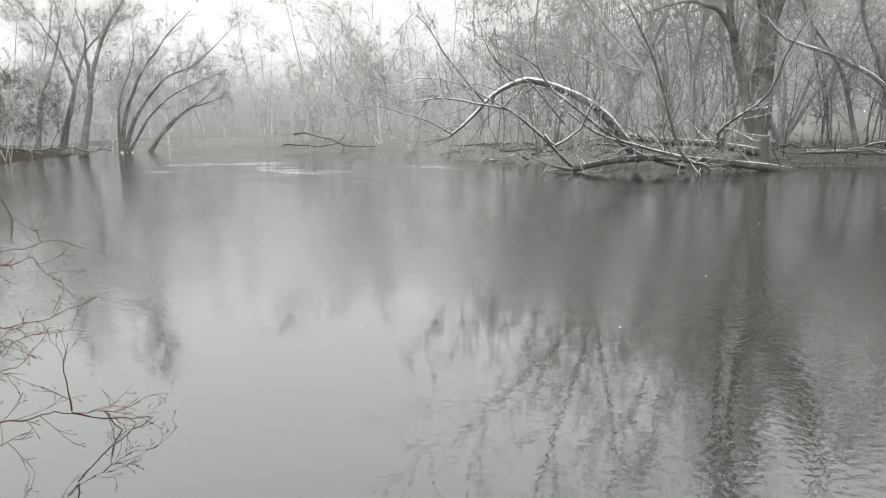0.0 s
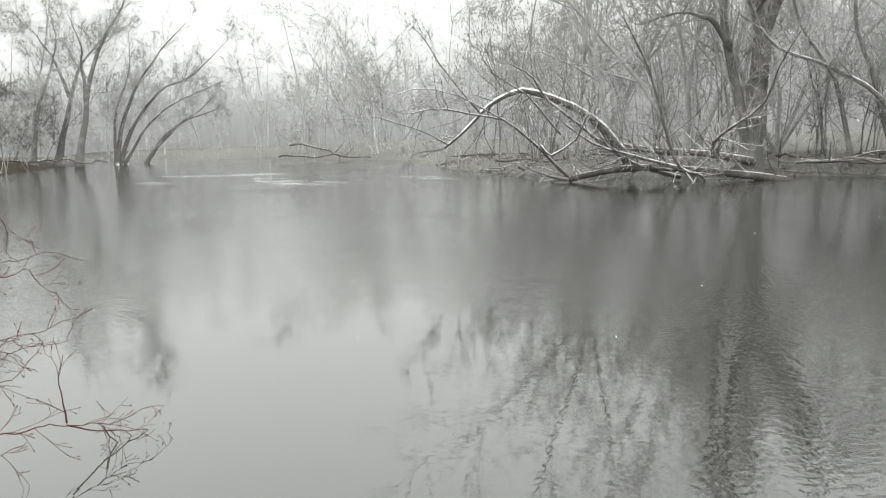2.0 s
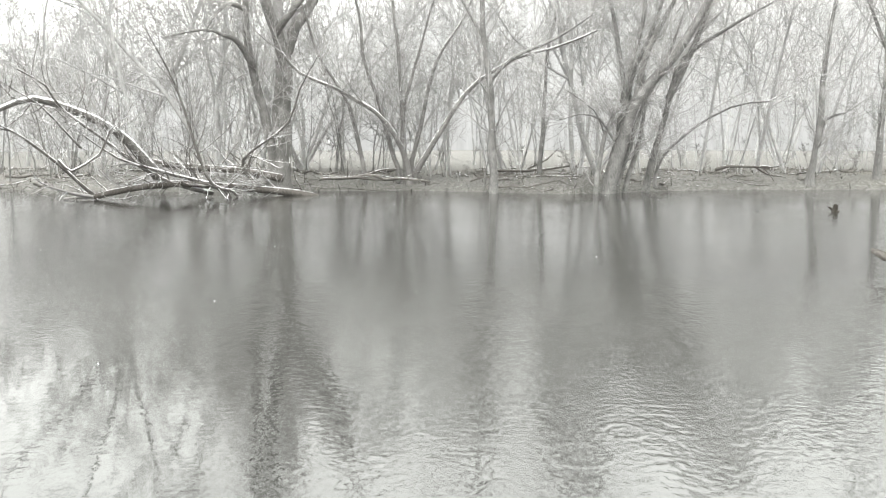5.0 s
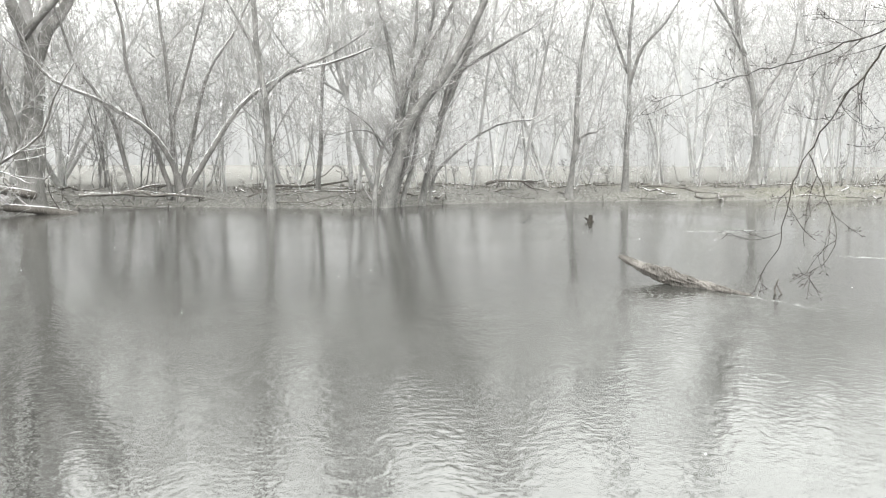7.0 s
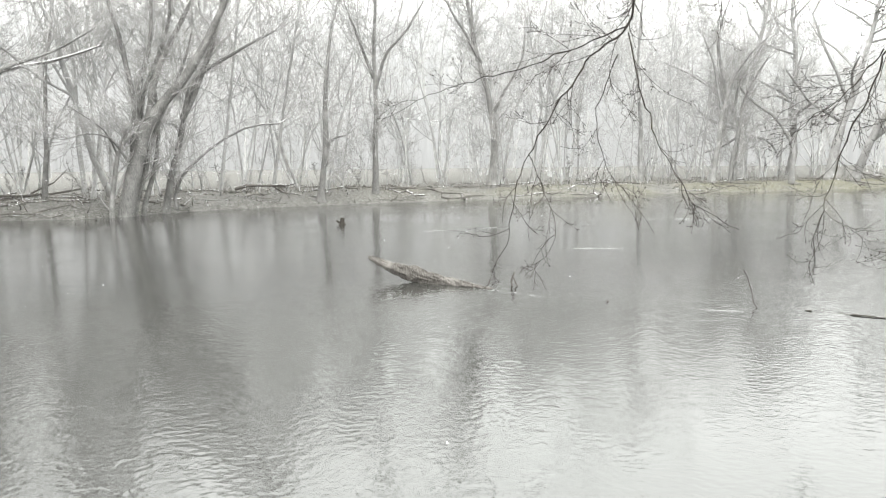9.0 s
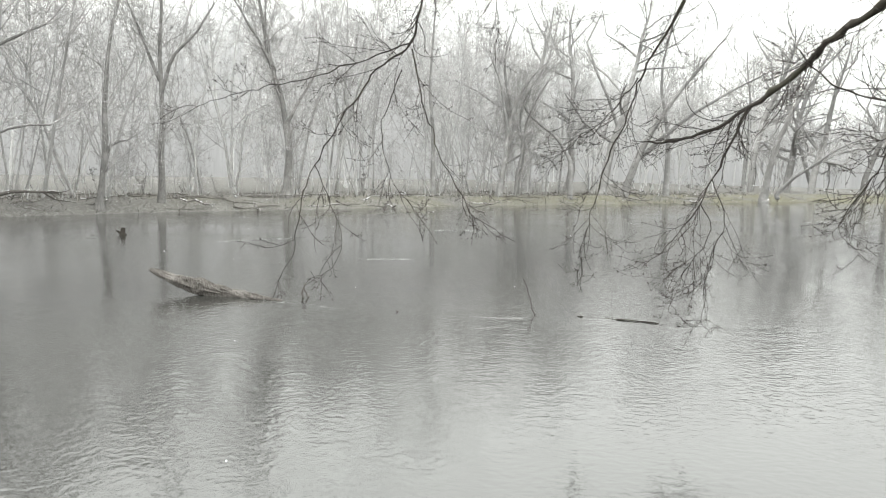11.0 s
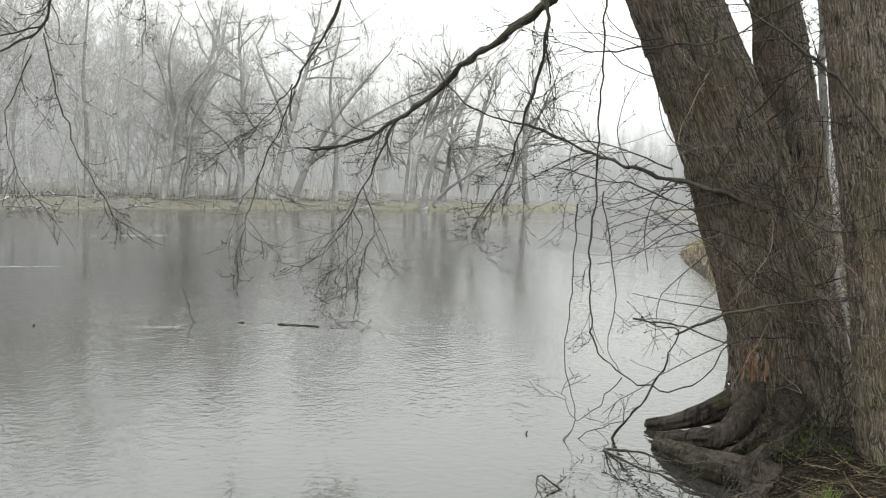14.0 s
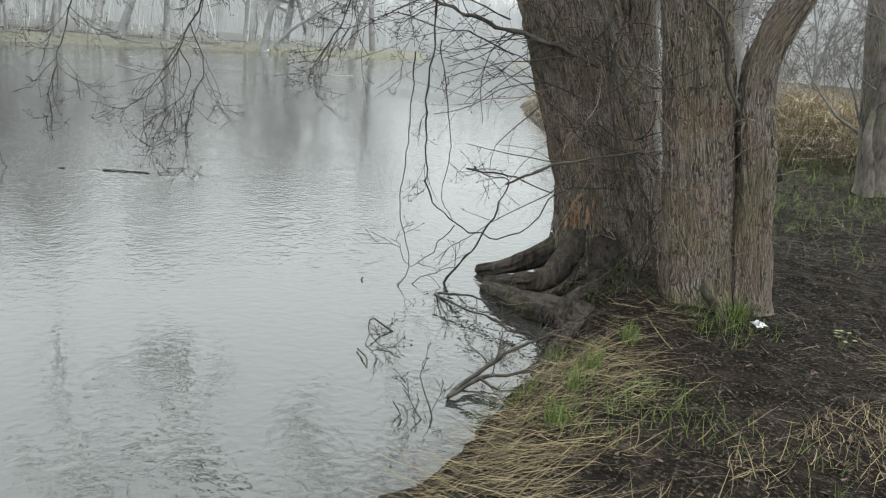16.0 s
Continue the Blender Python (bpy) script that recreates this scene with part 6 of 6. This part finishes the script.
straw_mat = plant_material("dry_straw", (0.02, 0.014, 0.009), (0.27, 0.215, 0.12))
weed_mat = plant_material("dry_weeds", (0.17, 0.135, 0.085), (0.52, 0.43, 0.28))
green_mat = plant_material("green_grass", (0.04, 0.065, 0.015), (0.13, 0.165, 0.045))
leaf_mat = plant_material("dead_leaves", (0.004, 0.003, 0.0026), (0.13, 0.085, 0.066))
pale_leaf = plant_material("pale_leaf", (0.12, 0.15, 0.06), (0.26, 0.28, 0.15))
far_litter_mat = plant_material("far_litter", (0.03, 0.028, 0.025), (0.34, 0.32, 0.29))
litter_mat = plant_material("dark_twigs_on_soil", (0.008, 0.007, 0.006), (0.16, 0.13, 0.10))


def scatter(count, xr, yr, dmin, dmax, rng, keep=None):
    out = []
    while sum(len(o) for o in out) < count:
        x, y = rng.uniform(*xr, count), rng.uniform(*yr, count)
        d = shore_distance(x, y)
        ok = (d > dmin) & (d < dmax)
        if keep is not None:
            ok &= keep(x, y, d) > rng.random(count)
        out.append(np.stack([x[ok], y[ok]], -1))
    p = np.concatenate(out)[:count]
    return np.column_stack([p, height(p[:, 0], p[:, 1]) + 0.004])


def stuff(name, mesh, mat, label, category):
    ob = mesh_object(name, *mesh, mat, smooth=False)
    return tagged(ob, label, category, kind="stuff")


def near_cover():
    rng = np.random.default_rng(101)
    clump = lambda x, y, d: np.clip(1.5 - d * 0.6, 0.0, 1) * np.clip((4.0 - x) / 0.5, 0.05, 1) * np.clip(0.35 + 2.0 * fbm(x * 2.6, y * 2.6, 12, 3), 0.02, 1)
    b = scatter(9500, (-2.2, 5.5), (-4.0, 2.6), 0.10, 2.3, rng, clump)
    m = len(b)
    turn = 2.5 * fbm(b[:, 0] * 1.1, b[:, 1] * 1.1, 13, 2) - 2.0 + rng.normal(0, 0.4, m) + np.pi * (rng.random(m) < 0.4)
    stuff("dry_grass", blades(b, turn, rng.uniform(0.0, 0.28, m), 0.06 + 0.32 * rng.random(m) ** 1.7, rng.uniform(0.0008, 0.002, m), rng, 1.4, n=6), straw_mat, "flattened straw-coloured dry grass on the bank's edge", "grass")
    b = scatter(1900, (0.2, 6.0), (-5.0, 1.0), -0.02, 1.5, rng, lambda x, y, d: np.clip(-0.4 + 2.2 * fbm(x * 3.1, y * 3.1, 14, 3), 0.0, 1))
    m = len(b)
    stuff("green_grass", blades(b, rng.uniform(0, 6.28, m), rng.uniform(0.25, 0.9, m), rng.uniform(0.04, 0.15, m), rng.uniform(0.0009, 0.0022, m), rng, 1.0), green_mat, "sparse fresh green grass between the straw", "grass")
    b = scatter(17000, (-3.0, 9.5), (-9.5, 3.0), 0.02, 6.0, rng)
    m = len(b)
    stuff("dead_leaves", blades(b, rng.uniform(0, 6.28, m), rng.uniform(0.0, 0.45, m), 0.008 + 0.035 * rng.random(m) ** 2, 0.002 + 0.008 * rng.random(m) ** 2, rng, 1.6, n=3), leaf_mat, "wet brown dead leaves lying on the soil", "leaves")
    b = scatter(7000, (0.2, 10), (-11, 1.0), 0.1, 7.0, rng)
    m = len(b)
    stuff("fallen_twigs", blades(b, rng.uniform(0, 6.28, m), rng.uniform(0.0, 0.12, m), 0.03 + 0.2 * rng.random(m) ** 2, rng.uniform(0.0008, 0.0026, m), rng, 0.4, n=4), litter_mat, "thin dark fallen twigs and stalks on the mud", "twigs")
    # grass and weeds further along the path and the shore
    b = scatter(5000, (4, 20), (-24, -5.0), 0.3, 9, rng, lambda x, y, d: np.clip(-0.05 + 1.3 * fbm(x * 0.8, y * 0.8, 15, 3), 0.0, 1))
    m = len(b)
    stuff("path_grass", blades(b, rng.uniform(0, 6.28, m), rng.uniform(0.2, 0.8, m), rng.uniform(0.08, 0.22, m), rng.uniform(0.002, 0.004, m), rng, 1.0), green_mat, "thin green grass beside the muddy path", "grass")
    b = scatter(4500, (7, 34), (-22, -4.5), 0.0, 1.6, rng)
    m = len(b)
    stuff("shore_weeds", blades(b, rng.uniform(0, 6.28, m), rng.uniform(0.2, 0.9, m), rng.uniform(0.1, 0.35, m), rng.uniform(0.002, 0.005, m), rng, 1.1), weed_mat, "dry weeds along the near shore downstream", "weeds")


def far_litter():
    """Dead stalks, leaves and snow-dusted sticks along the opposite bank."""
    rng = np.random.default_rng(151)
    over = lambda x, y, d: (x * 0.75 + y * 0.6 > 14) * np.clip(1.1 - d * 0.1, 0.1, 1)
    b = scatter(12000, (-2, 66), (-30, 46), 0.05, 9, rng, over)
    m = len(b)
    stuff("bank_litter", blades(b, rng.uniform(0, 6.28, m), rng.uniform(0.0, 0.6, m), 0.08 + 0.5 * rng.random(m) ** 2, rng.uniform(0.006, 0.022, m), rng, 1.2, n=3), far_litter_mat, "dead stalks and leaf litter along the far bank", "litter")
    b = scatter(420, (-2, 66), (-30, 46), 0.1, 9, rng, over)
    m = len(b)
    a = rng.uniform(0, 6.28, m)
    L = rng.uniform(0.5, 2.6, m)
    s = np.linspace(-0.5, 0.5, 5)
    P = b[:, None] + np.stack([np.cos(a)[:, None] * L[:, None] * s, np.sin(a)[:, None] * L[:, None] * s, rng.normal(0.05, 0.05, (m, 5))], -1)
    P[..., 2] = np.maximum(P[..., 2], height(P[..., 0], P[..., 1]) + 0.01)
    R = np.tile(np.array([1.0, 0.95, 0.8, 0.6, 0.35]), (m, 1)) * (0.012 + 0.04 * rng.random((m, 1)) ** 3)
    stuff("fallen_sticks", bundle([(P, R)], 5), bark_log, "snow-dusted fallen sticks on the far bank", "sticks")


def tuft(at, seed, label, count=70, tall=0.16, mat=None):
    rng = np.random.default_rng(seed)
    p = np.array(at) + rng.normal(0, 0.03, (count, 2))
    b = np.column_stack([p, height(p[:, 0], p[:, 1])])
    ob = mesh_object("grass_tuft", *blades(b, rng.uniform(0, 6.28, count), rng.uniform(0.45, 0.95, count), rng.uniform(0.5, 1.0, count) * tall, rng.uniform(0.0012, 0.0026, count), rng, 0.9), mat or green_mat, smooth=False)
    return tagged(ob, label, "grass", "grass tufts on the bank")


def weed_bank():
    """A heap of old weeds beside the path: dark stalks below, bent straw over the top."""
    rng = np.random.default_rng(111)
    cx, cy = 10.9, -11.9

    def dome(x, y):
        q = ((x - cx) * 0.66 + (y - cy) * -0.75) / 2.6, ((x - cx) * 0.75 + (y - cy) * 0.66) / 1.9
        return 1.0 * np.clip(1 - q[0] ** 2 - q[1] ** 2, 0, 1) ** 0.6 * (0.8 + 0.35 * fbm(x * 1.3, y * 1.3, 17, 3))

    def heap(count, low, high, seed):
        r = np.random.default_rng(seed)
        a, q = r.uniform(0, 6.28, count), np.sqrt(r.random(count))
        u, v = 2.6 * q * np.cos(a), 1.9 * q * np.sin(a)
        x, y = cx + u * 0.66 + v * 0.75, cy - u * 0.75 + v * 0.66
        lift = r.uniform(low, high, count)
        return np.column_stack([x, y, height(x, y) + dome(x, y) * lift]), a

    b, a = heap(2600, 0.0, 0.8, 5)
    m = len(b)
    stuff("weed_stalks", blades(b, rng.uniform(0, 6.28, m), rng.uniform(0.1, 0.9, m), rng.uniform(0.2, 0.6, m), rng.uniform(0.002, 0.004, m), rng, 1.2, n=4), litter_mat, "dark rotting stalks heaped by the path", "weeds")
    b, a = heap(5200, 0.55, 1.1, 6)
    m = len(b)
    stuff("dry_weeds", blades(b, rng.normal(2.4, 1.2, m), rng.uniform(0.05, 0.5, m), rng.uniform(0.3, 1.0, m), rng.uniform(0.003, 0.006, m), rng, 2.6, n=6), weed_mat, "tangled straw-brown dry weeds lying over the heap", "weeds")

    b = scatter(4500, (9, 34), (-40, -8), 1.0, 26, rng)
    m = len(b)
    stuff("low_weeds", blades(b, rng.uniform(0, 6.28, m), rng.uniform(0.3, 0.95, m), rng.uniform(0.3, 1.0, m), rng.uniform(0.003, 0.007, m), rng, 1.3, n=5), weed_mat, "low dry weeds under the brush behind the path", "weeds")


def small_plant():
    """A low sprig with pale rounded leaves."""
    rng = np.random.default_rng(141)
    plant = empty_thing("small_plant", (3.16, -3.75, float(height(3.16, -3.75))), "low sprig with pale green rounded leaves", "plant")
    for k in range(7):
        a, r, h = rng.uniform(0, 6.28), rng.uniform(0.02, 0.08), rng.uniform(0.05, 0.12)
        tip = (3.16 + r * math.cos(a), -3.75 + r * math.sin(a), float(height(3.16, -3.75)) + h)
        P, R = stem(0.0016, 0.0010, tuple(plant.location), tip, step=0.02, wobble=0.002, rng=rng)
        stalk = put_under(mesh_object("stalk", *bundle([(P, R)], 4), green_mat), plant)
        V = [(tip[0] + u * 0.017 * math.cos(a) - v * 0.013 * math.sin(a), tip[1] + u * 0.017 * math.sin(a) + v * 0.013 * math.cos(a), tip[2] + 0.004 * (1 - u * u - v * v)) for u, v in ((-1, 0), (-0.5, 0.8), (0.5, 0.8), (1, 0), (0.5, -0.8), (-0.5, -0.8), (0, 0))]
        F = [(6, j, (j + 1) % 6) for j in range(6)]
        put_under(mesh_object("leaf", V, F, pale_leaf), plant)


def snow_patch():
    rng = np.random.default_rng(7)
    n, rings, V, F = 18, 5, [], []
    cx, cy = 3.62, -3.62
    for r in range(rings):
        f = r / (rings - 1)
        for k in range(n):
            a = 2 * np.pi * k / n
            rad = 0.036 * f * (1 + 0.35 * np.sin(3 * a + 1) + 0.2 * np.sin(7 * a)) + 0.002
            x, y = cx + rad * np.cos(a) * 1.3, cy + rad * np.sin(a)
            V.append((x, y, float(height(x, y)) + 0.022 * (1 - f ** 2) * (0.3 + 1.0 * rng.random()) - 0.004 * f))
    for r in range(rings - 1):
        for k in range(n):
            F.append((r * n + k, r * n + (k + 1) % n, (r + 1) * n + (k + 1) % n, (r + 1) * n + k))
    m, nn, l, p = material("old_snow")
    l.new(ramp(nn, l, noise_tex(nn, l, position(nn), 30, 4, 0.6), [(0.35, (0.22, 0.22, 0.22)), (0.6, (0.5, 0.51, 0.52))]), p.inputs["Base Color"])
    p.inputs["Roughness"].default_value = 0.7
    tagged(mesh_object("snow_patch", V, F, m), "small heap of old snow at the foot of the trunk", "snow")


near_cover()
far_litter()
weed_bank()
snow_patch()
small_plant()
for k, (x, y) in enumerate(((3.46, -2.6), (3.72, -3.55), (3.9, -2.45), (3.0, -2.0), (2.75, -1.75), (3.2, -2.2), (3.35, -1.95), (3.82, -3.72))):
    tuft((x, y), 120 + k, "fresh green grass tuft among straw on the bank")
woods("path_woods", 66, ((6, 80), (-90, -9), (3.5, 60), 15, -60), 24, (bark_bank, brush_twig), "bare grey tree behind the muddy path", 8, 0.9, 0.011, 3, (6, 14), (0.05, 0.11), cut=1, single="woodland_tree")
woods("path_brush", 44, ((8, 32), (-40, -10), (1.2, 24), 14.0, -32), 28, (bark_maple, brush_twig), "tangled bare grey brush behind the dry weeds", 8, 0.9, 0.006, 3, (1.5, 5.0), (0.016, 0.028), 4.0, cut=1)


woods("path_thicket", 32, ((9.5, 26), (-28, -10.5), (1.0, 16), 14.5, -32), 34, (bark_maple, brush_twig), "dense grey thicket behind the dry weeds", 8, 0.85, 0.006, 3, (1.6, 3.4), (0.014, 0.022), 2.5, cut=1, sides=3)


# ---- falling snow ----
def falling_snow():
    rng = np.random.default_rng(131)
    m = 8500
    a, r = rng.uniform(-2.3, 0.6, m) + np.pi / 2, 2.2 + 34 * rng.random(m) ** 0.55
    c = np.stack([r * np.cos(a), r * np.sin(a), rng.uniform(0.05, 9, m)], -1)
    size = rng.uniform(0.0022, 0.006, m) * (1 + 0.045 * r)
    d = rng.normal(size=(3, m, 3))
    d /= np.linalg.norm(d, axis=2, keepdims=True)
    V = np.concatenate([c[:, None] + d[k][:, None] * size[:, None, None] * s for k in range(3) for s in (1, -1)], 1)
    F = np.array([(0, 2, 4), (2, 1, 4), (1, 3, 4), (3, 0, 4), (2, 0, 5), (1, 2, 5), (3, 1, 5), (0, 3, 5)])
    m_, n, l, p = material("snowflake")
    p.inputs["Base Color"].default_value = (0.7, 0.71, 0.72, 1)
    p.inputs["Roughness"].default_value = 0.8
    ob = mesh_object("falling_snow", V.reshape(-1, 3), (np.arange(m)[:, None, None] * 6 + F[None]).reshape(-1, 3), m_, smooth=False)
    tagged(ob, "loose white snowflakes falling through the air", "snow", kind="stuff")


falling_snow()
